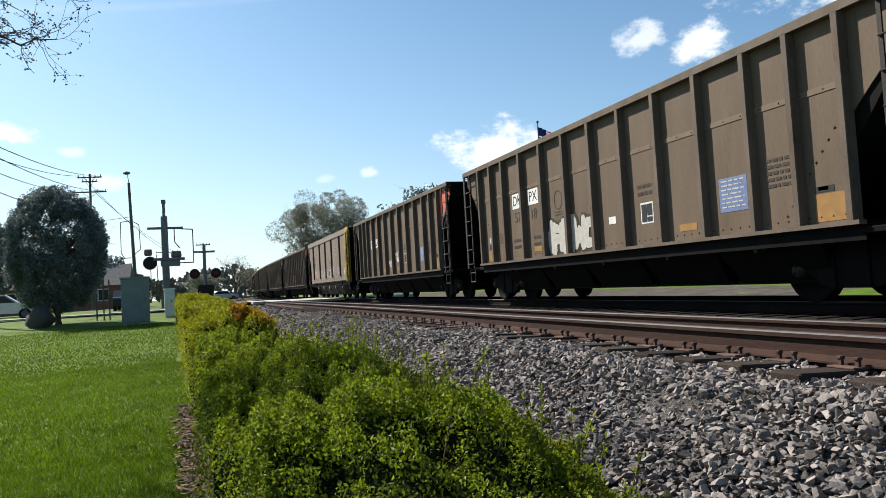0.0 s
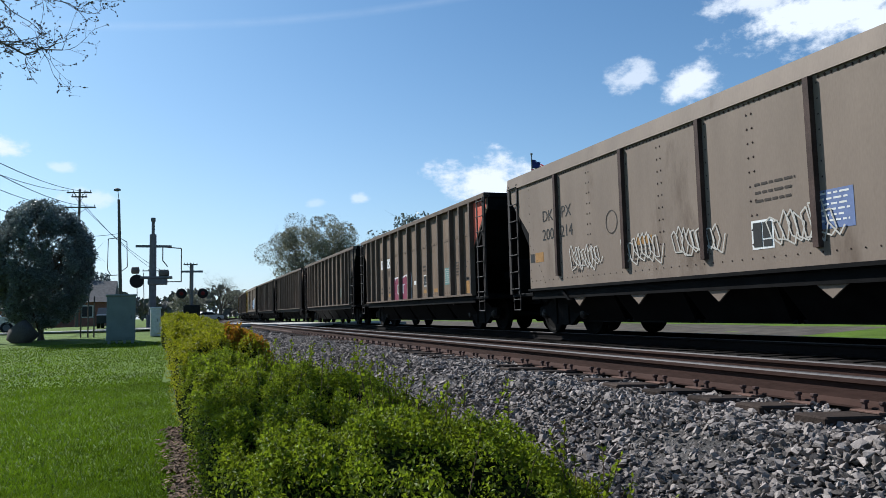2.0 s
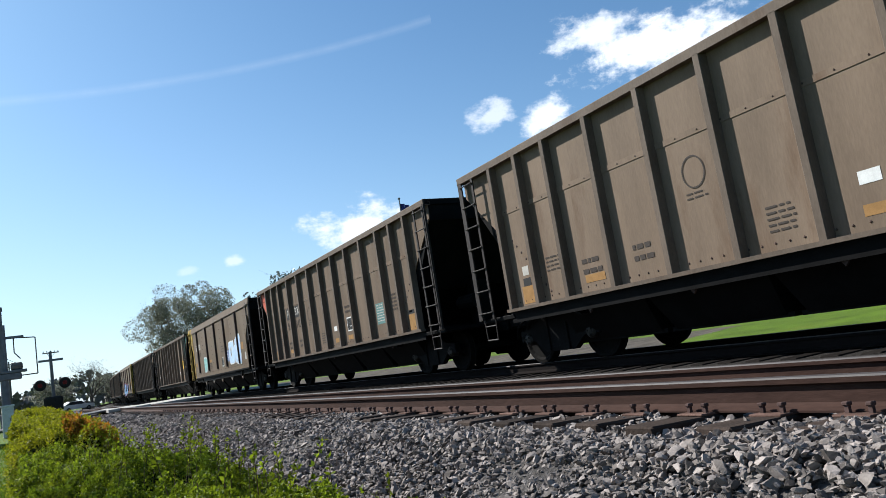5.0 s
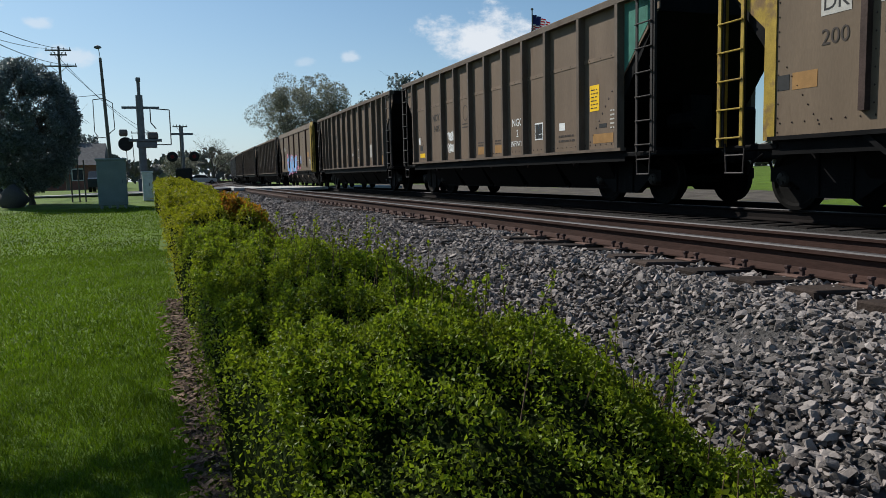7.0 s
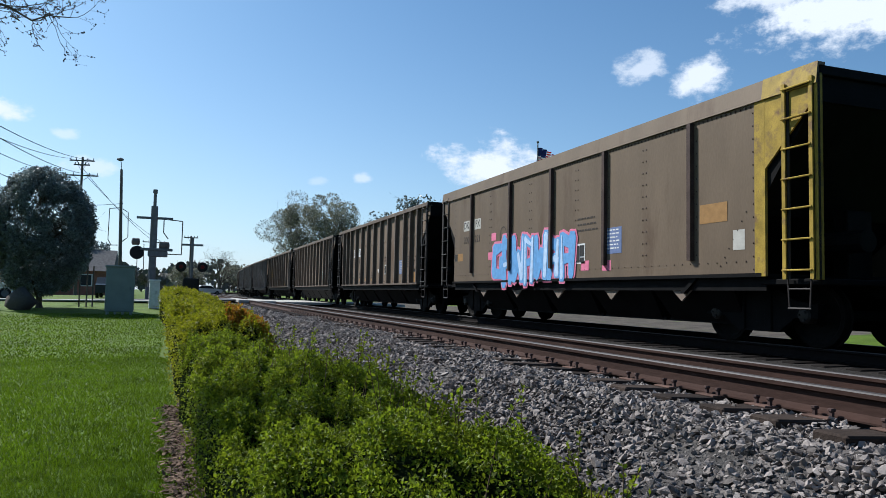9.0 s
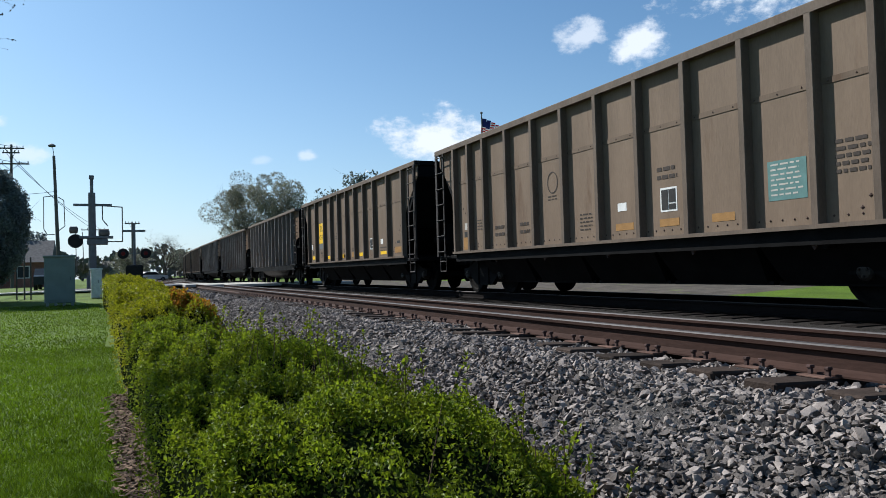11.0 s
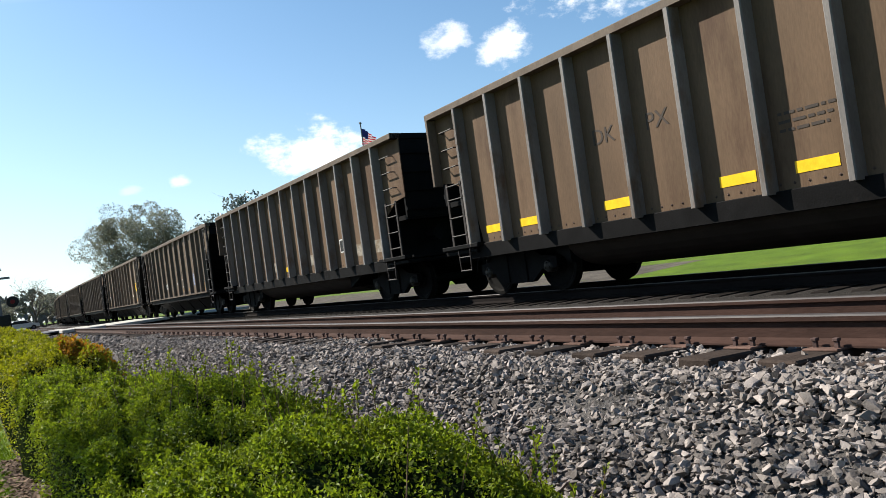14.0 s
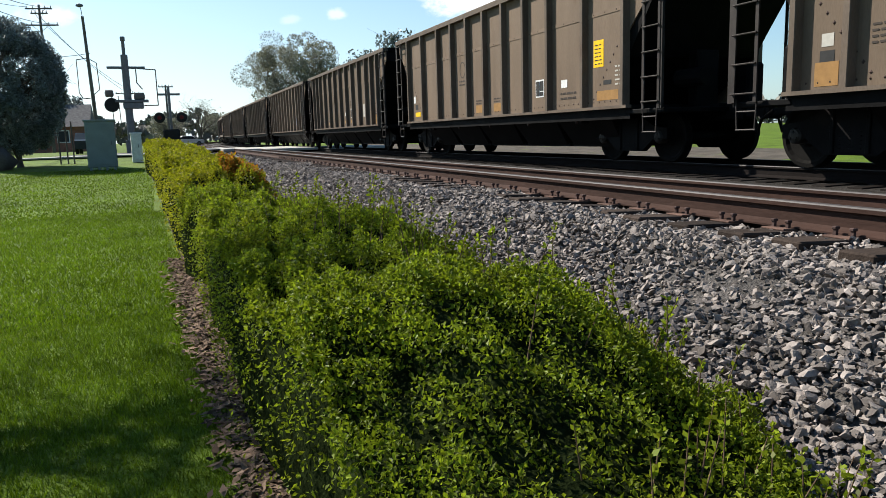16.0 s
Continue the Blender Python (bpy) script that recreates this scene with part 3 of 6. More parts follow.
def bogie_meshes():
    wheel = Build()
    # both wheels and the axle of one wheelset
    for s in (-1, 1):
        wheel.lathe([(s * 0.69, 0.485), (s * 0.715, 0.485), (s * 0.72, 0.462), (s * 0.82, 0.457), (s * 0.825, 0.40), (s * 0.79, 0.36), (s * 0.77, 0.16), (s * 0.83, 0.13)], 0, (0, 0, 0), 24)
    wheel.tube((-0.9, 0, 0), (0.9, 0, 0), 0.08, n=10)
    for s in (-1, 1):
        wheel.lathe([(s * 0.92, 0.115), (s * 1.06, 0.115), (s * 1.09, 0.09), (s * 1.10, 0.04)], 0, (0, 0, 0), 14, 1)
        for i in range(3):
            t = 2.094 * i
            wheel.tube((s * 1.085, 0.06 * math.cos(t), 0.06 * math.sin(t)), (s * 1.115, 0.06 * math.cos(t), 0.06 * math.sin(t)), 0.018, n=6, k=1)
    frame_ = Build()
    out = [(-1.12, 0.42), (-1.12, 0.62), (-0.75, 0.66), (-0.42, 0.82), (0.42, 0.82), (0.75, 0.66), (1.12, 0.62), (1.12, 0.42), (0.72, 0.42), (0.40, 0.20), (-0.40, 0.20), (-0.72, 0.42)]
    frame_.prism(out, 0, -1.06, -0.94)
    frame_.box(-1.09, -1.0, -0.30, -0.24, 0.22, 0.82, 0.01).box(-1.09, -1.0, 0.24, 0.30, 0.22, 0.82, 0.01)
    spring = Build()
    for y in (-0.16, 0.0, 0.16):
        for i in range(5):
            spring.lathe([(0.27 + i * 0.055, 0.055), (0.285 + i * 0.055, 0.068), (0.30 + i * 0.055, 0.055)], 2, (-1.0, y, 0), 10)
    bolster = Build().box(-0.93, 0.93, -0.2, 0.2, 0.45, 0.78, 0.03)
    bolster.tube((0, 0, 0.78), (0, 0, 0.9), 0.2, n=14)
    bolster.box(-0.9, 0.9, -0.42, -0.36, 0.32, 0.46, 0.01).box(-0.9, 0.9, 0.36, 0.42, 0.32, 0.46, 0.01)
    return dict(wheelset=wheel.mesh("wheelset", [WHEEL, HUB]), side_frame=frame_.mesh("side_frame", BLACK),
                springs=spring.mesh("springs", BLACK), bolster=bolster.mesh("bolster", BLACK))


BOGIE = bogie_meshes()


def add_bogie(wagon, y):
    b = part("bogie", BOGIE["bolster"], None, wagon, "black cast-steel freight bogie", pose(0, y, 0))
    part("side_frame", BOGIE["side_frame"], None, b)
    part("side_frame", BOGIE["side_frame"], None, b, at=pose(0, 0, 0, 0, 0, 180))
    part("springs", BOGIE["springs"], None, b)
    part("springs", BOGIE["springs"], None, b, at=pose(0, 0, 0, 0, 0, 180))
    for dy in (-0.89, 0.89):
        part("wheelset", BOGIE["wheelset"], None, b, "dark steel wheels with worn bearing caps", pose(0, dy, 0.457))


def ladder_mesh(name, z0, z1, w, rungs, mat, deep=0.0):
    """Two rails and rungs, standing in the plane x = 0, from y = 0 to y = w."""
    b = Build()
    b.box(-0.012, 0.012, -0.03, 0.03, z0, z1).box(-0.012, 0.012, w - 0.03, w + 0.03, z0, z1)
    for i in range(rungs):
        z = z0 + 0.12 + (z1 - z0 - 0.2) * i / (rungs - 1)
        b.tube((-0.03, -0.02, z), (-0.03, w + 0.02, z), 0.013, n=6)
    return b.mesh(name, mat)


def common_under(wagon, kit):
    for y in (-5.55, 5.55):
        add_bogie(wagon, y)
    for s in (-1, 1):
        part("coupler", kit["coupler"], None, wagon, "black knuckle coupler with air hose", pose(0, 0, 0, 0, 0, 0 if s > 0 else 180))


def coupler_mesh():
    b = Build().box(-0.16, 0.16, 6.6, 7.5, 0.72, 1.02, 0.02).box(-0.09, 0.09, 7.4, 7.98, 0.76, 0.96, 0.02).box(-0.15, 0.13, 7.92, 8.08, 0.72, 1.02, 0.03)
    pts = [Vector((-0.3, 7.6, 0.85)), Vector((-0.32, 7.82, 0.72)), Vector((-0.25, 7.98, 0.5)), Vector((-0.18, 8.06, 0.55))]
    for p, q in zip(pts, pts[1:]):
        b.tube(p, q, 0.025, n=6)
    return b.mesh("coupler", BLACK)


def rivet_rows(b, pts, r=0.016):
    for x, y, z in pts:
        b.add([(x, y - r, z), (x, y, z - r), (x, y + r, z), (x, y, z + r), (x - 0.012, y, z)], [(0, 1, 4), (1, 2, 4), (2, 3, 4), (3, 0, 4)])


def hopper_kit(smooth, skin=None):
    """The shared meshes of a coal hopper: outside posts on a ribbed one; riveted sheets with a few posts on a smooth one."""
    kit = {"coupler": coupler_mesh()}
    skin = skin or (GREY if smooth else TAN)
    e = HALF - BAY
    sheet = W_HALF - 0.02 if smooth else SHEET
    # side sheets with the sloping cut at both ends
    for s, nm in ((-1, "near"), (1, "far")):
        out = [(-e, SILL), (e, SILL), (e, 2.35), (HALF - 0.05, 3.35), (HALF - 0.05, TOP - 0.02), (-HALF + 0.05, TOP - 0.02), (-HALF + 0.05, 3.35), (-e, 2.35)]
        kit["side_" + nm] = Build().prism(out, 0, s * sheet, s * (sheet - 0.025)).mesh("side_sheet", skin)
    # slope sheets at the ends, and the bottom with its hopper chutes
    ends, slope, low = Build(), Build(), Build()
    for s in (1,):
        y1, y0 = s * (HALF - 0.06), s * (e - 0.05)
        xx = sheet - 0.03
        slope.add([(-xx, y1, 3.35), (xx, y1, 3.35), (xx, y0, 1.9), (-xx, y0, 1.9), (-xx, y1 - s * 0.04, 3.35), (xx, y1 - s * 0.04, 3.35), (xx, y0 - s * 0.6, 1.9), (-xx, y0 - s * 0.6, 1.9)],
                 [(0, 1, 2, 3), (7, 6, 5, 4), (0, 1, 5, 4), (2, 3, 7, 6), (0, 3, 7, 4), (1, 2, 6, 5)])
        ends.box(-xx, xx, min(y1, y1 - s * 0.03), max(y1, y1 - s * 0.03), 3.3, TOP - 0.03)
        low.add([(-xx, y0, 1.95), (xx, y0, 1.95), (xx, y0 - s * 1.6, 0.75), (-xx, y0 - s * 1.6, 0.75), (-xx, y0 - s * 0.1, 1.95), (xx, y0 - s * 0.1, 1.95), (xx, y0 - s * 1.7, 0.75), (-xx, y0 - s * 1.7, 0.75)],
                 [(0, 1, 2, 3), (7, 6, 5, 4), (0, 3, 7, 4), (1, 2, 6, 5), (0, 1, 5, 4), (2, 3, 7, 6)])
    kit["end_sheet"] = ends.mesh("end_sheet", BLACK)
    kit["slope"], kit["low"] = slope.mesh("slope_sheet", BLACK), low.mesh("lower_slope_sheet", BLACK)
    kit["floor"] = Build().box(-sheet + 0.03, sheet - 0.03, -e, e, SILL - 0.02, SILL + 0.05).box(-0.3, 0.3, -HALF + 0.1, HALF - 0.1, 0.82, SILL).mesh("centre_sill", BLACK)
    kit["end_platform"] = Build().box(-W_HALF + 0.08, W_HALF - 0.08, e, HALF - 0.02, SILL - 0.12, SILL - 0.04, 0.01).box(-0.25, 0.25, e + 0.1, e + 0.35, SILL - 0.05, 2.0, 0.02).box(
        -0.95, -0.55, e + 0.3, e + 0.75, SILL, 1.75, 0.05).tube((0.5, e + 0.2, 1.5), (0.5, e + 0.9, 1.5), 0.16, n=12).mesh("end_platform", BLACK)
    # chutes widened into one dark mass for the shaded underside
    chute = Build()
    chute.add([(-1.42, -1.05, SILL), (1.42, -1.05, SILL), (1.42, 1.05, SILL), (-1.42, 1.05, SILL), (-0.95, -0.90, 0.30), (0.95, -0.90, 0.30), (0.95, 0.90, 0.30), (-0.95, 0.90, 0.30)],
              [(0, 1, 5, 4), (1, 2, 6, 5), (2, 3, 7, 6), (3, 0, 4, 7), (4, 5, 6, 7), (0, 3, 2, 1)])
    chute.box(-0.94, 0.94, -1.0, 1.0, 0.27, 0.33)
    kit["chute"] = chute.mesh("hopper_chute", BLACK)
    gw, gz = (0.50, 0.62) if smooth else (0.20, 0.74)
    kit["chute_plate"] = Build().prism([(-gw, 1.0), (gw, 1.0), (0.0, gz)], 0, -1.47, -1.44).box(-1.485, -1.47, -0.11, 0.11, 0.80, 0.90, 0.0, 1).mesh("gusset_plate", [GREY if smooth else POST, RUSTTAN])
    chord = Build()
    if smooth:
        chord.prism([(-W_HALF - 0.02, TOP - 0.25), (-W_HALF + 0.012, TOP - 0.25), (-W_HALF + 0.06, TOP + 0.0), (-W_HALF + 0.14, TOP + 0.0), (-W_HALF + 0.14, TOP + 0.04), (-W_HALF + 0.02, TOP + 0.04)], 1, -HALF, HALF)
        kit["chord"] = chord.mesh("top_chord", skin)
    else:
        chord.prism([(-W_HALF, TOP - 0.13), (-W_HALF, TOP - 0.015), (-W_HALF + 0.015, TOP), (-SHEET + 0.06, TOP), (-SHEET + 0.06, TOP - 0.13)], 1, -HALF, HALF)
        kit["chord"] = chord.mesh("top_chord", RIBTAN)
    kit["sill"] = Build().prism([(-W_HALF, SILL - 0.005), (-W_HALF, SILL + 0.05), (-SHEET, SILL + 0.05), (-SHEET, SILL - 0.005)], 1, -e - 0.1, e + 0.1).box(
        -SHEET - 0.03, -SHEET, -e - 0.1, e + 0.1, SILL - 0.20, SILL - 0.008, 0, 1).mesh("side_sill", [BLACK if smooth else RIBTAN, BLACK])
    kit["end_rail"] = Build().box(-W_HALF + 0.02, W_HALF - 0.02, HALF - 0.1, HALF, TOP - 0.13, TOP, 0.01).mesh("end_rail", BLACK)
    corner = Build()
    corner.box(-W_HALF, -W_HALF + 0.05, -0.05, 0.05, SILL - 0.06, TOP - 0.1, 0.005)
    kit["post"] = corner.mesh("corner_post", DARK)
    kit["ladder"] = ladder_mesh("ladder", SILL - 0.05, TOP - 0.14, 0.42, 7, DARK)
    kit["ladder_y"] = ladder_mesh("ladder", SILL - 0.05, TOP - 0.14, 0.46, 7, YELLOW)
    kit["post_y"] = Build().box(-W_HALF, -W_HALF + 0.10, -0.06, 0.06, SILL - 0.06, TOP - 0.1, 0.005).mesh("corner_post", YELLOW)
    step = Build()
    for y in (-0.2, 0.2):
        step.tube((-W_HALF + 0.03, y, SILL), (-W_HALF + 0.03, y * 0.85, 0.55), 0.014, n=5)
    step.tube((-W_HALF + 0.03, -0.19, 0.56), (-W_HALF + 0.03, 0.19, 0.56), 0.016, n=5)
    step.tube((-W_HALF + 0.03, -0.19, 0.82), (-W_HALF + 0.03, 0.19, 0.82), 0.013, n=5)
    kit["step"] = step.mesh("step_stirrup", DARK)
    if smooth:
        kit["rib"] = Build().prism([(-W_HALF - 0.055, -0.045), (-W_HALF - 0.055, 0.045), (-W_HALF + 0.03, 0.06), (-W_HALF + 0.03, -0.06)], 2, SILL + 0.28, TOP - 0.26).mesh("side_post", POST)
        riv = Build()
        for i in range(120):
            y = -e + 2 * e * i / 119
            rivet_rows(riv, [(-W_HALF + 0.02 - 0.006, y, TOP - 0.29)], 0.026)
            if i % 2 == 0:
                rivet_rows(riv, [(-W_HALF + 0.02 - 0.002, y, SILL + 0.22)])
        for c in SM_MID:
            for j in range(10):
                for d in (-0.05, 0.05):
                    rivet_rows(riv, [(-W_HALF + 0.02 - 0.002, c + d, SILL + 0.42 + j * 0.21)], 0.022)
        for c in SM_POSTS:
            for j in range(11):
                rivet_rows(riv, [(-W_HALF + 0.018, c - 0.11, SILL + 0.36 + j * 0.205)])
        for s in (-1, 1):
            for j in range(13):
                rivet_rows(riv, [(-W_HALF + 0.018, s * (e - 0.06), SILL + 0.1 + j * 0.19)])
            for j in range(7):
                rivet_rows(riv, [(-W_HALF + 0.018, s * (e - 0.2 - j * 0.09), 1.95 - j * 0.13)])
        kit["rivets"] = riv.mesh("rivets", POST)
    else:
        kit["rib"] = Build().prism([(-W_HALF, -0.045), (-W_HALF, 0.045), (-W_HALF + 0.012, 0.055), (-SHEET + 0.01, 0.075), (-SHEET + 0.01, -0.075), (-W_HALF + 0.012, -0.055)], 2, SILL + 0.05, TOP - 0.12).mesh("side_rib", RIBTAN)
        riv = Build()
        for i in range(66):
            y = -e + 2 * e * i / 65
            rivet_rows(riv, [(-SHEET - 0.001, y, SILL + 0.14)], 0.02)
            if i % 2 == 0:
                rivet_rows(riv, [(-SHEET - 0.008, y, 2.78), ], 0.018)
        for s in (-1, 1):
            for j in range(9):
                rivet_rows(riv, [(-SHEET - 0.001, s * (e - 0.25 - j * 0.11), 2.25 - j * 0.13)], 0.03)
        kit["rivets"] = riv.mesh("rivets", POST)
        kit["seam"] = Build().box(-SHEET - 0.009, -SHEET + 0.005, -e, e, 2.74, 2.82).mesh("seam_strip", TAN)
    return kit


SM_POSTS = [-4.70, -2.16, 0.0, 2.16, 4.70]
SM_MID = [-3.42, -1.06, 1.08, 3.42]
CHUTES = [-4.3, -2.2, -0.1, 2.0, 4.1]
KIT_RIB = hopper_kit(False)
KIT_SMOOTH = hopper_kit(True)
KIT_BROWN = hopper_kit(True, TANSMOOTH)


def corner_gear(w, kit):
    for s in (-1, 1):
        for side in (0, 180):
            turn = pose(0, 0, 0, 0, 0, side)
            part("corner_post", kit["post"], None, w, at=turn @ pose(0, s * (HALF - 0.05), 0))
            part("ladder", kit["ladder"], None, w, at=turn @ pose(-W_HALF + 0.0, s * (HALF - 0.08) - (0.46 if s > 0 else 0.0), 0))
            part("step_stirrup", kit["step"], None, w, at=turn @ pose(0, s * (HALF - 0.35), 0))


def make_hopper(label, smooth, ribs=None, kit=None):
    kit = kit or (KIT_SMOOTH if smooth else KIT_RIB)
    w = thing("hopper_wagon", label, "coal wagon", group="wagons of the coal train")
    part("side_sheet", kit["side_near"], None, w)
    part("side_sheet", kit["side_far"], None, w)
    for s in (0, 180):
        part("end_sheet", kit["end_sheet"], None, w, "black end sheet darkened for shade", pose(0, 0, 0, 0, 0, s))
        part("slope_sheet", kit["slope"], None, w, "black sloping sheet darkened for shade", pose(0, 0, 0, 0, 0, s))
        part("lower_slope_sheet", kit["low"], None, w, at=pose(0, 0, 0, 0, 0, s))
    part("centre_sill", kit["floor"], None, w)
    for s in (0, 180):
        turn = pose(0, 0, 0, 0, 0, s)
        part("end_platform", kit["end_platform"], None, w, at=turn)
        part("top_chord", kit["chord"], None, w, at=turn)
        part("side_sill", kit["sill"], None, w, at=turn)
        part("end_rail", kit["end_rail"], None, w, at=turn)
        tagged(part("rivets", kit["rivets"], None, w, at=turn), kind="stuff")
        if smooth:
            for y in SM_POSTS:
                part("side_post", kit["rib"], None, w, at=turn @ pose(0, y, 0))
        else:
            part("seam_strip", kit["seam"], None, w, at=turn)
            for y in (ribs or RIBS):
                part("side_rib", kit["rib"], None, w, at=turn @ pose(0, y, 0))
        for y in CHUTES:
            part("gusset_plate", kit["chute_plate"], None, w, at=turn @ pose(0, y, 0))
    for y in CHUTES:
        part("hopper_chute", kit["chute"], None, w, at=pose(0, y, 0))
    corner_gear(w, kit)
    common_under(w, kit)
    return w


def yellow_end(w, far):
    """The yellow end panel, post and ladder that some riveted hoppers wear at one end."""
    turn = pose(0, 0, 0, 0, 0, 0)
    s = 1 if far else -1
    y0, y1 = sorted((s * (HALF - 0.02), s * (HALF - BAY - 0.02)))
    edge = sorted((s * (HALF - BAY + 0.18), s * (HALF - BAY - 0.02)))
    b = Build().box(-W_HALF + 0.004, -W_HALF + 0.05, edge[0], edge[1], SILL, TOP - 0.25)
    part("end_panel", b, YELLOW, w, "worn yellow end panel")
    tri = [(s * (HALF - BAY), TOP - 0.25), (s * (HALF - 0.03), TOP - 0.25), (s * (HALF - 0.03), 3.35), (s * (HALF - BAY), 2.35)]
    part("corner_panel", Build().prism(tri, 0, -W_HALF + 0.005, -W_HALF + 0.03), YELLOW, w, "worn yellow corner panel")
    top = sorted((s * (HALF + 0.004), s * (HALF - 0.95)))
    part("chord_end", Build().prism([(-W_HALF - 0.026, TOP - 0.25), (-W_HALF - 0.022, TOP - 0.25), (-W_HALF + 0.016, TOP + 0.045), (-W_HALF + 0.012, TOP + 0.045)], 1, top[0], top[1]), YELLOW, w, "yellow chord end")
    part("corner_post", KIT_SMOOTH["post_y"], None, w, "yellow corner post", pose(-0.006, s * (HALF - 0.06), 0))
    part("ladder", KIT_SMOOTH["ladder_y"], None, w, "yellow ladder", pose(-W_HALF - 0.03, s * (HALF - 0.08) - (0.46 if s > 0 else 0.0), 0))


def gondola_kit():
    kit = {"coupler": coupler_mesh()}
    for s, nm in ((-1, "near"), (1, "far")):
        out = [(-6.0, SILL), (6.0, SILL), (6.2, 2.0), (6.75, 2.3), (HALF, 2.35), (HALF, TOP - 0.02), (-HALF, TOP - 0.02), (-HALF, 2.35), (-6.75, 2.3), (-6.2, 2.0)]
        kit["side_" + nm] = Build().prism(out, 0, s * TUB, s * (TUB - 0.025)).mesh("side_sheet", RUSTTAN)
    # the round-bottomed tub hanging between the bogies
    tub = Build()
    prof = [(math.cos(t) * 1.28, SILL + 0.05 - 0.74 * max(0.0, math.sin(t)) ** 0.7) for t in np.linspace(0, math.pi, 19)]
    tub.prism(prof + [(-1.28, SILL + 0.1), (1.28, SILL + 0.1)], 1, -3.4, 3.9)
    for s, y in ((-1, -3.4), (1, 3.9)):
        tub.prism([(y, 0.48), (y, SILL), (s * 4.75, SILL)], 0, -1.2, 1.2, 1)
    kit["tub"] = tub.mesh("tub_bottom", [DARK, BLACK], False)
    ends = Build()
    for s in (1,):
        y1 = s * (HALF - 0.04)
        ends.box(-TUB + 0.02, TUB - 0.02, min(y1, y1 - s * 0.06), max(y1, y1 - s * 0.06), 1.9, TOP - 0.03)
        # recessed black sheets stand for the shade in the end cutouts
        ends.box(-TUB + 0.02, TUB - 0.02, min(s * 5.9, s * 5.94), max(s * 5.9, s * 5.94), SILL, 2.4)
        ends.box(-TUB + 0.08, TUB - 0.08, 6.55, 6.6, SILL - 0.1, 2.45)
        ends.box(-TUB + 0.04, TUB - 0.04, 6.55, HALF - 0.06, 1.85, 1.95)
        for i in range(4):
            z = 2.05 + i * 0.42
            ends.box(-TUB + 0.02, TUB - 0.02, min(y1, y1 + s * 0.04), max(y1, y1 + s * 0.04), z, z + 0.09)
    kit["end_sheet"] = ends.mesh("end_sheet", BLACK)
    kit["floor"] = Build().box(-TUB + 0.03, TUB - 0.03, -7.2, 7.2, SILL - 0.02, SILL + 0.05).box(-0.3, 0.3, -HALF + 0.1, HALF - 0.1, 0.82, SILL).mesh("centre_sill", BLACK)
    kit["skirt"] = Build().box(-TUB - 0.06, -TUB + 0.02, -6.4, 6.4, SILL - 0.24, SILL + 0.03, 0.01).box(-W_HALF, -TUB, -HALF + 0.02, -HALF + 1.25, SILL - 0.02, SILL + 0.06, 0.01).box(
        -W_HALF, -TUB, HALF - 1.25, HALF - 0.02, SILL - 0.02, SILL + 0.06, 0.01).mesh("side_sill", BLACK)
    kit["chord"] = Build().prism([(-W_HALF, TOP - 0.12), (-W_HALF, TOP - 0.015), (-W_HALF + 0.015, TOP), (-TUB + 0.06, TOP), (-TUB + 0.06, TOP - 0.12)], 1, -HALF, HALF).mesh("top_chord", RIBTAN)
    kit["end_rail"] = Build().box(-W_HALF + 0.02, W_HALF - 0.02, HALF - 0.1, HALF, TOP - 0.13, TOP, 0.01).mesh("end_rail", BLACK)
    kit["rib"] = Build().prism([(-W_HALF, -0.03), (-W_HALF, 0.03), (-W_HALF + 0.015, 0.045), (-TUB + 0.01, 0.06), (-TUB + 0.01, -0.06), (-W_HALF + 0.015, -0.045)], 2, SILL, TOP - 0.11).mesh("side_rib", RIBGREY)
    riv = Build()
    for i in range(70):
        rivet_rows(riv, [(-TUB - 0.001, -6.2 + 12.4 * i / 69, SILL + 0.1)], 0.022)
    kit["rivets"] = riv.mesh("rivets", POST)
    grab = Build()
    for i in range(4):
        z = TOP - 0.45 - i * 0.36
        grab.tube((-TUB - 0.11, -0.22, z), (-TUB - 0.11, 0.22, z), 0.014, n=5)
        for y in (-0.22, 0.22):
            grab.tube((-TUB, y, z), (-TUB - 0.11, y, z), 0.014, n=5)
    for y in (-0.24, 0.24):
        grab.box(-TUB - 0.1, -TUB - 0.07, y - 0.03, y + 0.03, SILL, 2.3)
    for i in range(3):
        z = SILL + 0.25 + i * 0.36
        grab.tube((-TUB - 0.1, -0.24, z), (-TUB - 0.1, 0.24, z), 0.014, n=5)
    kit["grab"] = grab.mesh("grab_irons", DARK)
    kit["step"] = KIT_RIB["step"]
    kit["corner"] = Build().box(-W_HALF, -TUB, HALF - 0.08, HALF - 0.0, 2.3, TOP - 0.1, 0.01).mesh("corner_post", RIBTAN)
    kit["yellow_tab"] = Build().box(-TUB - 0.006, -TUB - 0.002, -0.26, 0.26, SILL + 0.2, SILL + 0.34).mesh("reflector_stripe", YELLOW_BRIGHT)
    return kit


YELLOW_BRIGHT = plain("yellow_reflective_stripe", (0.75, 0.46, 0.02), 0.4)
GON_RIBS = [-6.18 + 1.03 * i for i in range(13)]
KIT_GON = gondola_kit()


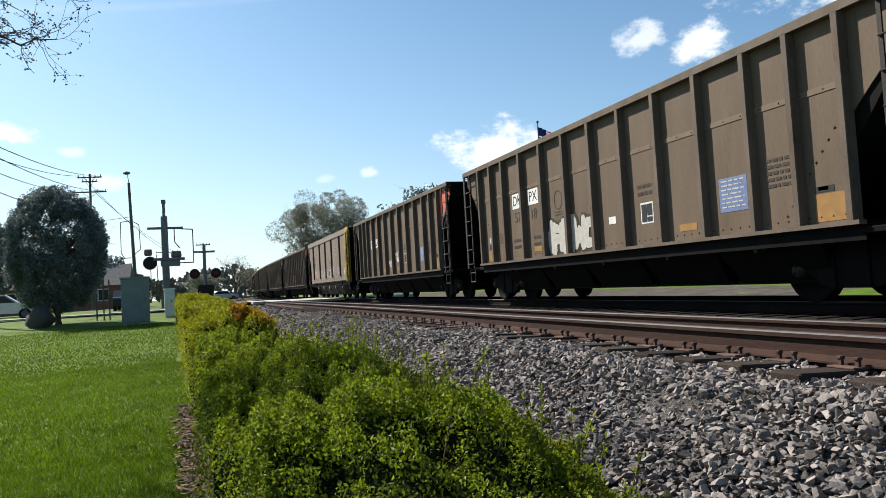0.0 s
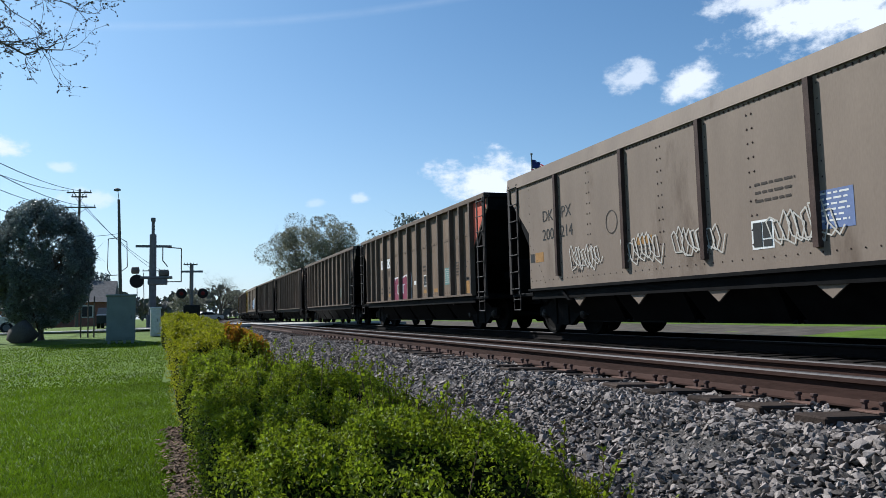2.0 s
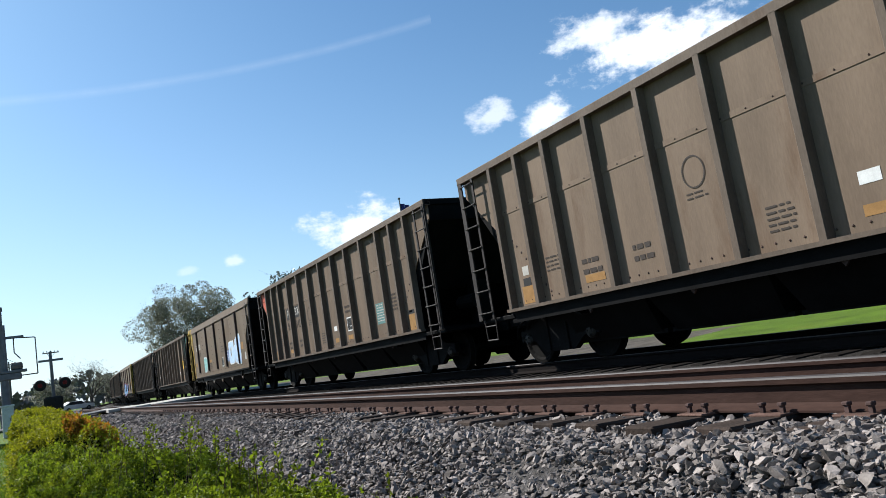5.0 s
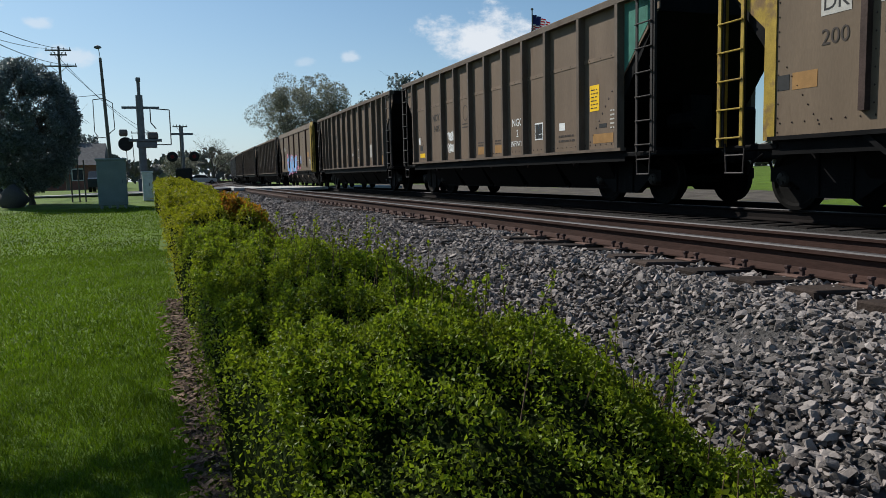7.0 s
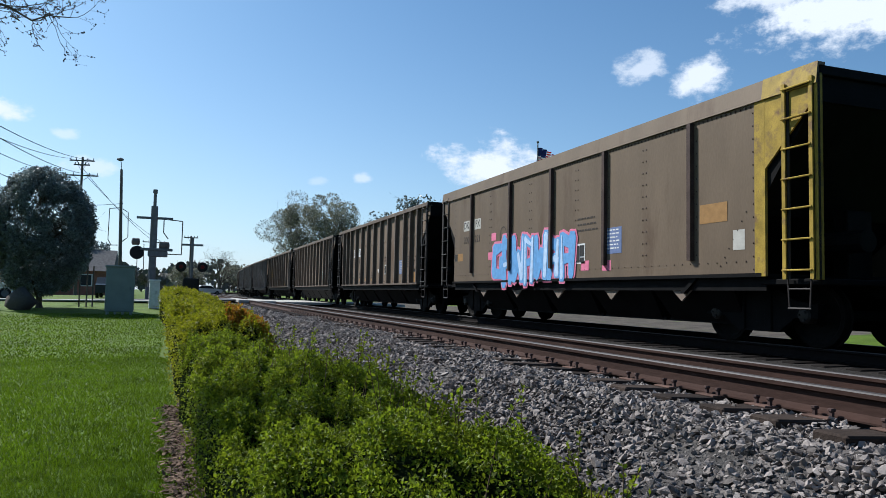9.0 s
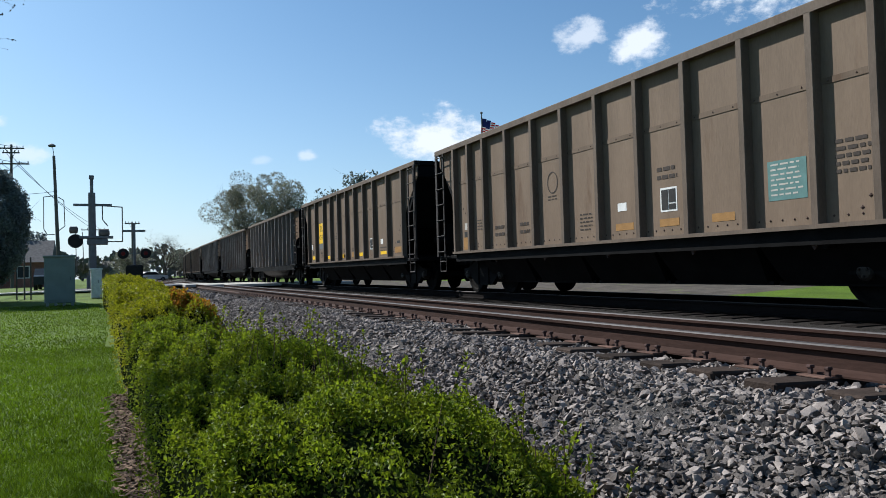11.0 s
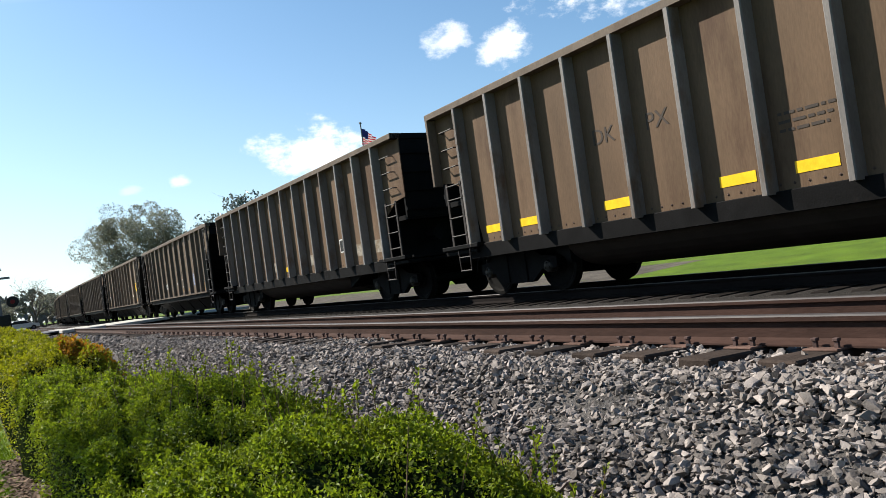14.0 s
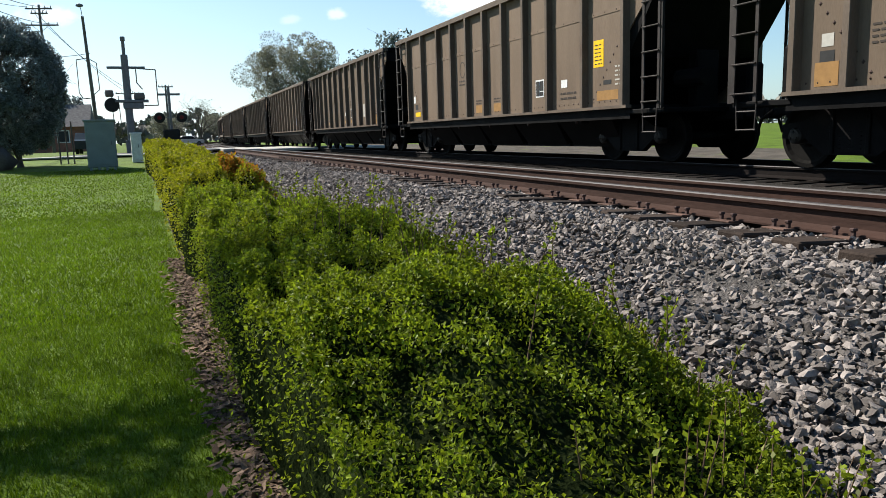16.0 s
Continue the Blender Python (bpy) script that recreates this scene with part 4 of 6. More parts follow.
def make_gondola(label, tabs):
    kit = KIT_GON
    w = thing("gondola_wagon", label, "coal wagon", group="wagons of the coal train")
    part("side_sheet", kit["side_near"], None, w)
    part("side_sheet", kit["side_far"], None, w)
    for s in (0, 180):
        part("end_sheet", kit["end_sheet"], None, w, "black ribbed end sheet darkened for shade", pose(0, 0, 0, 0, 0, s))
    part("centre_sill", kit["floor"], None, w)
    part("tub_bottom", kit["tub"], None, w, "dark rounded tub bottom between the bogies")
    for s in (0, 180):
        turn = pose(0, 0, 0, 0, 0, s)
        part("end_platform", KIT_RIB["end_platform"], None, w, at=turn)
        for k in ("skirt", "chord", "end_rail", "rivets", "corner"):
            part(kit[k].name.split(".")[0], kit[k], None, w, at=turn)
        for y in GON_RIBS:
            part("side_rib", kit["rib"], None, w, at=turn @ pose(0, y, 0))
        for y in (-HALF + 0.55, HALF - 0.55):
            part("grab_irons", kit["grab"], None, w, at=turn @ pose(0, y, 0))
            part("step_stirrup", kit["step"], None, w, at=turn @ pose(0, y * 0.97, 0))
        for i in tabs:
            part("reflector_stripe", kit["yellow_tab"], None, w, "yellow reflective stripe", at=turn @ pose(0, (GON_RIBS[i] + GON_RIBS[i + 1]) / 2 - 0.05, 0))
    common_under(w, kit)
    return w


# ---- hedge ----
def hedge_left(y):
    return float(np.interp(y, [-3, 3.4, 6.4, 10.9, 24, 30], [0.30, 0.24, 0.12, -0.03, -0.36, -0.70]))


def hedge_skin(y, t, swell=0.0):
    """Points and normals on the hedge's skin, for arrays: t runs from 0 at the ground on the lawn side over the top to 1 at the ground on the track side."""
    xl = np.interp(y, [-3, 1, 3.4, 6.6, 7.3, 8.0, 8.5, 10.9, 24, 30], [0.30, 0.26, 0.20, 0.10, 0.20, 0.22, 0.04, -0.06, -0.38, -0.72])
    xr = np.interp(y, [-3, 0.4, 1.3, 2.2, 3.2, 3.6, 4.4, 5.2, 5.6, 6.4, 7.0, 7.4, 8.0, 8.6, 9.2, 10, 14, 30], [1.3, 1.5, 1.80, 1.92, 1.86, 1.66, 1.76, 1.68, 1.48, 1.58, 1.50, 1.36, 1.30, 0.95, 1.14, 1.24, 1.1, 0.42])
    zt = np.interp(y, [-3, 0, 1.4, 2.0, 2.5, 2.9, 3.3, 3.6, 4.2, 5.0, 5.5, 6.3, 6.9, 7.3, 7.7, 8.2, 8.5, 9.0, 14, 30],
                   [-0.70, -0.66, -0.60, -0.44, -0.22, -0.10, -0.11, -0.24, -0.08, -0.08, -0.20, -0.02, 0.0, -0.16, -0.04, -0.06, -0.26, 0.09, 0.19, 0.50])
    zb = np.interp(y, [-60, 2, 20, 33, 43, 60, 400], [-1.15, -1.1, -0.82, -0.5, -0.2, -0.2, -0.2]) - 0.02
    # a boxy outline with rounded shoulders: left side, top, right side
    bx = np.where(t < 0.3, -1.0, np.where(t < 0.7, (t - 0.5) / 0.2, 1.0))
    bz = np.where(t < 0.3, t / 0.3, np.where(t < 0.7, 1.0, (1 - t) / 0.3))
    k = 1 / (np.abs(bx) ** 6 + np.abs(bz) ** 6) ** (1 / 6)
    px, pz = bx * k, bz * k
    drop = np.where(y < 8.4, 0.34, 0.08) * np.clip(px, 0, 1) ** 2.2
    lump = 0.23 * wave(y * 0.75, t * 0.8, 1.0) + 0.12 * wave(y, t * 1.3, 2.5)
    hw, hh = (xr - xl) / 2, zt - zb
    n = np.stack([px ** 5 * 0.9, np.zeros_like(px), pz ** 5 + 0.05], 1)
    n /= np.linalg.norm(n, axis=1)[:, None]
    # the lawn side is undercut towards the ground
    x = (xl + xr) / 2 + 0.04 * np.where(px < -0.7, np.clip(1 - pz, 0, 1), 0.0) + hw * px * (1 + 0.6 * lump * np.where(px > 0, 1, 0.5) + swell)
    z = zb + np.maximum(0.02, hh * pz * (1 - drop) * (1 + 0.55 * lump + swell * 0.5))
    return np.stack([x, y, z], 1), n


def hedge_point(y, t, swell=0.0):
    p, n = hedge_skin(np.array([float(y)]), np.array([float(t)]), swell)
    return Vector(p[0]), Vector(n[0])


def make_hedge():
    h = thing("hedge", "clipped privet hedge with fresh yellow-green leaves", "hedge")
    rng = np.random.default_rng(4)
    # near-black shell under the leaves, the inner shade put into its colour
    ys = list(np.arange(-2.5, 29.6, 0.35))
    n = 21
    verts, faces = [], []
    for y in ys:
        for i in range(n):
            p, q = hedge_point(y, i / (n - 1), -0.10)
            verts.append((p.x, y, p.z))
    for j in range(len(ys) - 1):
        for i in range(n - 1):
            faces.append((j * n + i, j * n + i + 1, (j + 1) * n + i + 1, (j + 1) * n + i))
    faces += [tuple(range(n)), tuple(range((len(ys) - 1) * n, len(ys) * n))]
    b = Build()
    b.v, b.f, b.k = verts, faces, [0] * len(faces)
    part("inner_foliage", b, CORE, h, "near-black shell with the hedge's inner shade in its colour", smooth=True)

    def leaf_cloud(cnt, y0, y1, size, name, mat, y=None, t=None, sides=True):
        if y is None:
            y = rng.uniform(y0, y1, cnt)
            u = rng.random(cnt)
            # sparse on the lawn side, shell showing as shade; dense on top and towards the track
            t = np.where(u < 0.020, 0.30 * rng.random(cnt) ** 0.45, np.where(u < 0.72, 0.300 + 0.42 * rng.random(cnt), 0.68 + 0.32 * rng.random(cnt)))
        p, nn = hedge_skin(y, t)
        # leaves stand in tufts
        tuft = wave(y * 4.5, t * 7.0, 1.0) + 0.6 * wave(y * 11.0, t * 15.0, 1.0)
        p = p + nn * (0.02 - rng.exponential(0.045, cnt) + 0.065 * tuft)[:, None]
        p[:, 1] += rng.normal(0, 0.03, cnt)
        thin = np.where(y < 6.5, 0.42 * np.clip((t - 0.62) / 0.3, 0, 1), 0.0)
        # near end thinned so the dark shell stands in for its shade
        bare = 0.5 * np.clip((2.9 - y) / 0.5, 0, 1) * np.clip((0.68 - t) / 0.12, 0, 1)
        keep = (tuft > rng.normal(-0.62, 0.25, cnt) + thin * 1.3) & (rng.random(cnt) > np.maximum(thin, bare))
        y, t, p, nn = y[keep], t[keep], p[keep], nn[keep]
        cnt = len(y)
        L = size * rng.uniform(0.6, 1.25, cnt)[:, None]
        d = rng.normal(0, 1.0, (cnt, 3)) + nn * 0.35 + (0, 0, 0.15)
        d /= np.linalg.norm(d, axis=1)[:, None]
        s = np.cross(d, rng.normal(0, 0.8, (cnt, 3)) + nn * 0.9)
        s /= np.linalg.norm(s, axis=1)[:, None]
        up = np.cross(s, d) * 0.14 * L
        V = np.stack([p, p + d * L * 0.45 + s * L * 0.31 + up, p + d * L, p + d * L * 0.45 - s * L * 0.31 + up], 1)
        o = part(name, raw_mesh(name, V.reshape(-1, 3), np.arange(cnt * 4).reshape(cnt, 4), mat), None, h)
        tagged(o, kind="stuff")

    leaf_cloud(270000, 0.2, 5.0, 0.022, "leaves", LEAF)
    leaf_cloud(120000, 5.0, 8.8, 0.027, "leaves", LEAF)
    leaf_cloud(80000, 10.5, 29.6, 0.05, "leaves", LEAFTOP)
    leaf_cloud(50000, 8.8, 12.5, 0.034, "leaves", LEAFTOP)
    leaf_cloud(12000, -2.5, 0.2, 0.04, "leaves", LEAF)
    cnt = 7000
    leaf_cloud(cnt, 0, 0, 0.045, "orange_leaves", LEAFTIP, 9.1 + np.abs(rng.normal(0, 1.1, cnt)), 0.50 + np.abs(rng.normal(0, 0.10, cnt)))
    # shoots standing out of the loose track side
    tw, V = Build(), []
    for i in range(420):
        y = 0.8 + 6.2 * rng.random() ** 0.8
        t = 0.45 + 0.52 * rng.random()
        p, nn = hedge_point(y, t)
        d = (nn * 0.5 + Vector((float(rng.normal(0.15, 0.25)), float(rng.normal(0, 0.25)), 1.0))).normalized()
        L = rng.uniform(0.10, 0.30)
        q = p + d * L
        tw.tube(p - d * 0.1, q, 0.004, 0.0015, n=4, cap=False)
        for j in range(int(L / 0.011)):
            at = p + d * (L * rng.random() ** 0.7)
            e = (d * 0.6 + Vector(rng.normal(0, 0.7, 3))).normalized()
            s = e.cross(Vector(rng.normal(0, 1, 3))).normalized()
            l = rng.uniform(0.018, 0.034)
            V.append((at[:], (at + e * l * 0.5 + s * l * 0.28)[:], (at + e * l)[:], (at + e * l * 0.5 - s * l * 0.28)[:]))
    tagged(part("shoot_stem", tw, TWIG, h), kind="stuff")
    V = np.array(V, np.float32)
    o = part("shoot_leaves", raw_mesh("shoot_leaves", V.reshape(-1, 3), np.arange(len(V) * 4).reshape(-1, 4), LEAF), None, h)
    tagged(o, kind="stuff")


make_hedge()


def make_mulch():
    ys = np.arange(-3, 29, 0.2)
    verts, faces = [], []
    for j, y in enumerate(ys):
        xl = hedge_left(y)
        w = 0.02 + 0.07 * noise.noise((y * 0.9, 0, 0)) - 0.014 * y
        for x in (xl - max(-0.06, w), xl + 0.1, xl + 0.5):
            verts.append((x, y, ground_z(x, y) + 0.024 + 0.03 * noise.noise((x * 0.4, y * 0.4, 0))))
    for j in range(len(ys) - 1):
        for i in range(2):
            faces.append((j * 3 + i, j * 3 + i + 1, j * 3 + 4 + i, j * 3 + 3 + i))
    b = Build()
    b.v, b.f, b.k = verts, faces, [0] * len(faces)
    ob = new("mulch_bed", b.mesh("mulch_bed", MULCH))
    tagged(ob, "dry brown mulch strip along the hedge foot", "ground", kind="structure")
    rng = np.random.default_rng(8)
    V = []
    for i in range(5200):
        y = 0.8 + 9 * rng.random() ** 1.4
        x = hedge_left(y) - float(np.clip(rng.normal(0.0, 0.08), -0.15, 0.25))
        z = ground_z(x, y) + 0.045
        a = rng.uniform(0, 6.28)
        L = rng.uniform(0.015, 0.05)
        u = np.array((math.cos(a), math.sin(a), rng.normal(0, 0.3))) * L
        w = np.array((-math.sin(a), math.cos(a), rng.normal(0, 0.3))) * L * 0.4
        c = np.array((x, y, z))
        V.append((c - u, c - w, c + u, c + w))
    V = np.array(V, np.float32)
    o = new("leaf_litter", raw_mesh("leaf_litter", V.reshape(-1, 3), np.arange(len(V) * 4).reshape(-1, 4), LITTER))
    tagged(o, "dry brown leaf litter below the hedge", "leaf litter", kind="stuff")


LITTER = material("dry_leaf_litter", (0.13, 0.088, 0.062), 0.9, 0.0, 0.3, 6, 30, 0.0, island=0.7)
make_mulch()


def make_grass():
    rng = np.random.default_rng(21)
    V = []
    for cnt, x0, x1, y0, y1, hgt, wid in ((110000, -2.6, 0.2, 1.2, 7.0, 0.030, 0.004), (70000, -4.5, 0.05, 7.0, 16.0, 0.030, 0.008), (30000, -8.0, -0.3, 16.0, 32.0, 0.032, 0.016)):
        x = rng.uniform(x0, x1, cnt)
        y = y0 + (y1 - y0) * rng.random(cnt) ** 1.25
        edge = np.interp(y, [-3, 3.4, 6.4, 10.9, 24, 30], [0.30, 0.24, 0.12, -0.03, -0.36, -0.70]) - 0.01 + 0.05 * np.clip((y - 4) / 4, 0, 1) - 0.06 * wave(y * 2.0, y * 0.2, 1.0) + rng.normal(0, 0.04, cnt)
        keep = x < edge
        x, y = x[keep], y[keep]
        n = len(x)
        z = ground_np(x, y) + 0.012
        a = rng.uniform(0, 6.28, n)
        h = hgt * rng.uniform(0.5, 1.3, n)
        lx, ly = rng.normal(0, 0.5, n) * h, rng.normal(0, 0.5, n) * h
        dx, dy = np.cos(a) * wid, np.sin(a) * wid
        V.append(np.stack([np.stack([x - dx, y - dy, z - 0.005], 1), np.stack([x + dx, y + dy, z - 0.005], 1), np.stack([x + lx, y + ly, z + h], 1)], 1))
    V = np.concatenate(V)
    o = new("grass", raw_mesh("grass", V.reshape(-1, 3), np.arange(len(V) * 3).reshape(-1, 3), BLADE))
    tagged(o, "short fresh green grass blades on the lawn", "grass", kind="stuff")


make_grass()


# ---- trees ----
def grow(b, tips, p, d, length, r, depth, rng, spread, n=5, crook=0.13):
    """A limb that bends a little, and its branches."""
    q = p
    steps = 3 if depth > 1 else 2
    for i in range(steps):
        d2 = (d + Vector([rng.gauss(0, crook) for _ in range(3)])).normalized()
        e = q + d2 * (length / steps)
        r2 = r * (1 - 0.32 * (i + 1) / steps)
        b.tube(q, e, r * (1 - 0.32 * i / steps), r2, n=max(3, n if depth > 2 else 3), cap=False)
        q, d = e, d2
        if depth > 0 and i > 0:
            for _ in range(2 if depth > 1 else 3):
                side = Vector([rng.gauss(0, 1) for _ in range(3)])
                side = (side - d * side.dot(d)).normalized()
                nd = (d * (1 - spread) + side * spread * 1.25 + Vector((0, 0, 0.12))).normalized()
                grow(b, tips, q, nd, length * rng.uniform(0.55, 0.78), r2 * 0.62, depth - 1, rng, spread, n, crook)
    tips.append((q, d))


def leaf_mesh(name, pts, size, rng, mat):
    g = np.random.default_rng(rng.randrange(10 ** 6))
    p, n = np.asarray(pts), len(pts)
    d = g.normal(0, 1, (n, 3))
    d /= np.linalg.norm(d, axis=1)[:, None]
    s = np.cross(d, g.normal(0, 1, (n, 3)))
    s /= np.linalg.norm(s, axis=1)[:, None]
    L = size * g.uniform(0.6, 1.4, n)[:, None]
    V = np.stack([p - d * L * 0.5, p + s * L * 0.32, p + d * L * 0.5, p - s * L * 0.32], 1)
    return raw_mesh(name, V.reshape(-1, 3), np.arange(n * 4).reshape(n, 4), mat)


def make_tree(label, x, y, height, crown_w, crown_from, leafy, size, mat, seed, trunk_r=0.25, name="tree", depth=3, spread=0.55, full=0.0, scatter=0.028, dense=False, crook=0.13, airy=False):
    """leafy: leaves at each twig; full: share of leaves that fill an uneven crown."""
    rng = random.Random(seed)
    z0 = ground_z(x, y)
    t = thing(name, label, "tree", pose(x, y, z0))
    b, tips = Build(), []
    split = crown_from
    b.tube((0, 0, -0.3), (0, 0, split), trunk_r * 1.15, trunk_r * 0.8, n=8, cap=False)
    limbs = 6
    for i in range(limbs):
        a = 6.283 * i / limbs + rng.uniform(-0.3, 0.3)
        out = crown_w / max(0.1, height - split) * rng.uniform(0.25, 0.75)
        d = Vector((math.cos(a) * out, math.sin(a) * out, 1)).normalized()
        grow(b, tips, Vector((0, 0, split * rng.uniform(0.8, 1.0))), d, (height - split) * rng.uniform(0.42, 0.52), trunk_r * 0.5, depth, rng, spread, 6, crook)
    # fit the limbs into the crown's height and width
    pts = np.array(b.v)
    top, wid = pts[:, 2].max(), np.percentile(np.abs(pts[:, :2]).max(1), 99)
    kz, kx = (height - split) / max(0.1, top - split), crown_w / 2 / max(0.1, wid)

    def fit(p):
        zz = p[2] if p[2] < split else split + (p[2] - split) * kz
        f = 1 if p[2] < split * 0.8 else kx
        return (p[0] * f, p[1] * f, zz)
    b.v = [fit(p) for p in b.v]
    part("trunk", b, BARK, t, "grey bark")
    pts = []
    for q, d in tips:
        q = np.array(fit(q))
        for _ in range(leafy):
            pts.append(q + np.array([rng.gauss(0, crown_w * scatter) for _ in range(3)]))
    if full:
        lobes = []
        for _ in range(420 if dense else (80 if airy else 34)):
            a, e = rng.uniform(0, 6.283), rng.uniform(-0.95, 1.0)
            rr = rng.uniform(0.80, 0.90) if dense else (rng.uniform(0.35, 0.92) if airy else rng.uniform(0.45, 0.78))
            lobes.append((rr * math.cos(a) * math.sqrt(max(0.05, 1 - e * e)), rr * math.sin(a) * math.sqrt(max(0.05, 1 - e * e)), rr * e, rng.uniform(0.09, 0.16) if dense else (rng.uniform(0.13, 0.25) if airy else rng.uniform(0.24, 0.40))))
        cz, hz = (height + split) / 2, (height - split) / 2
        g = np.random.default_rng(seed)
        lb = np.array(lobes)[g.integers(0, len(lobes), int(full))]
        v = g.normal(0, 1, (int(full), 3))
        v = v / np.linalg.norm(v, axis=1)[:, None] * (lb[:, 3] * g.uniform(0.72, 1.06, int(full)))[:, None]
        if dense:
            inner = g.random(int(full)) < 0.3
            v[inner] *= 0.2
            lb[inner, :3] *= 0.95
        q = (lb[:, :3] + v) * (crown_w / 2, crown_w / 2, hz) + (0, 0, cz)
        pts = list(q) + pts
    if pts:
        o = part("crown", leaf_mesh("crown", pts, size, rng, mat), None, t)
        tagged(o, kind="stuff")
    return t


make_tree("round dark evergreen tree on the lawn", -5.7, 36.0, 6.3, 4.4, 0.30, 0, 0.085, EVERGREEN, 3, 0.20, full=170000, dense=True)
make_tree("tall broad tree with young grey-green spring leaves", 18.2, 105, 15.8, 15.0, 2.5, 0, 0.20, SPRING, 5, 0.4, depth=4, full=42000, scatter=0.02, airy=True)
make_tree("dark leafy tree behind the railway", 27.3, 86, 13.2, 9.0, 3.5, 0, 0.35, EVERGREEN, 8, 0.3, full=7000)
make_tree("dark leafy tree behind the railway", 23.5, 92, 11.2, 6.0, 3.5, 0, 0.35, EVERGREEN, 9, 0.3, full=3000)
make_tree("bare spreading tree beyond the crossing", 7.6, 150, 9.6, 8.6, 2.0, 3, 0.16, SPRING, 12, 0.28, depth=3)
make_tree("small round dark tree beside the road", -8.6, 84, 6.0, 4.2, 1.6, 0, 0.26, EVERGREEN, 14, 0.16, full=3500)
make_tree("bare tree beyond the road", -30.0, 78, 9.5, 7.0, 2.2, 2, 0.14, SPRING, 15, 0.24)
make_tree("dark leafy tree beyond the road", -23.0, 74, 7.6, 7.0, 2.0, 0, 0.3, EVERGREEN, 16, 0.24, full=4500)
make_tree("dark leafy tree beyond the road", -16.2, 67, 8.6, 6.5, 1.0, 0, 0.3, EVERGREEN, 19, 0.24, full=9000)
make_tree("low green tree beyond the crossing", 12.5, 170, 7.0, 9.0, 1.6, 0, 0.4, SPRING, 17, 0.2, full=2600)
make_tree("pale bushy tree beyond the crossing", 1.0, 128, 5.2, 6.0, 1.0, 3, 0.25, SPRING, 18, 0.15, full=1500)
budding = make_tree("bare tree with spring buds over the lawn", -6.3, 10.4, 9.9, 8.0, 4.9, 3, 0.035, SPRING, 31, 0.21, depth=4, spread=0.66, scatter=0.002, crook=0.22)


def twiggy_limb(tree, a, tip, seed):
    """A long low limb, forking again and again into crooked twigs with buds on them."""
    rng = random.Random(seed)
    b, buds = Build(), []
    base = Vector(tree.matrix_basis.translation)
    a, tip = Vector(a) - base, Vector(tip) - base

    def shoot(p, d, length, r, level):
        n = max(3, int(length / 0.07))
        for i in range(n):
            d = (d + Vector([rng.gauss(0, 0.24) for _ in range(3)]) + Vector((0, 0, 0.04))).normalized()
            q = p + d * (length / n)
            b.tube(p, q, r * (1 - 0.6 * i / n), r * (1 - 0.6 * (i + 1) / n), n=4, cap=False)
            p = q
            if level > 0 and rng.random() < 0.72:
                side = Vector([rng.gauss(0, 1) for _ in range(3)])
                side = (side - d * side.dot(d)).normalized()
                shoot(p, (d * 0.75 + side * 0.8).normalized(), length * rng.uniform(0.28, 0.5), r * 0.55, level - 1)
            if level < 2 and rng.random() < 0.5:
                buds.append(p)
        buds.append(p)

    steps, p = 22, a
    length = (tip - a).length
    for i in range(steps):
        u = (i + 1) / steps
        q = a.lerp(tip, u) + Vector((rng.gauss(0, 0.035), rng.gauss(0, 0.05), rng.gauss(0, 0.035) - 0.35 * u * (1 - u)))
        r0, r1 = 0.036 * (1 - 0.85 * (u - 1 / steps)), 0.036 * (1 - 0.85 * u)
        b.tube(p, q, r0, r1, n=6, cap=False)
        if u > 0.35:
            for _ in range(2):
                d = (q - p).normalized()
                side = Vector([rng.gauss(0, 1) for _ in range(3)])
                side = (side - d * side.dot(d)).normalized()
                shoot(q, (d * 0.55 + side * 0.9).normalized(), length * rng.uniform(0.09, 0.17), r1 * 0.6, 2)
        p = q
    part("limb", b, BARK, tree, "grey crooked limb full of twigs")
    tagged(part("bud_cluster", leaf_mesh("bud_cluster", [v[:] for v in buds], 0.028, rng, BARK), None, tree), kind="stuff")


for i_, (a_, tip_) in enumerate((((-4.6, 9.7, 4.6), (-1.0, 8.5, 4.85)), ((-4.4, 9.6, 4.4), (-0.95, 8.5, 4.05)), ((-4.4, 9.6, 4.2), (-1.15, 8.4, 3.35)), ((-4.2, 9.4, 4.0), (-1.75, 8.5, 3.4)))):
    twiggy_limb(budding, a_, tip_, 60 + i_)


def make_woods():
    """The far belt of bare woods that closes the view."""
    rng = random.Random(44)
    pts = []
    for _ in range(22000):
        a = rng.uniform(-1.5, 1.5)
        rad = rng.uniform(215, 260)
        x, y = math.sin(a) * rad, math.cos(a) * rad
        top = 7.5 + 3.2 * noise.noise((a * 14, 0, 0)) + 2.0 * noise.noise((a * 50, 4, 0))
        z = top * rng.random() ** 0.7
        pts.append(np.array((x, y, z)))
    o = new("woods", leaf_mesh("woods", pts, 2.2, rng, WOODS))
    tagged(o, "distant belt of hazy bare woods", "woods", kind="stuff")


make_woods()


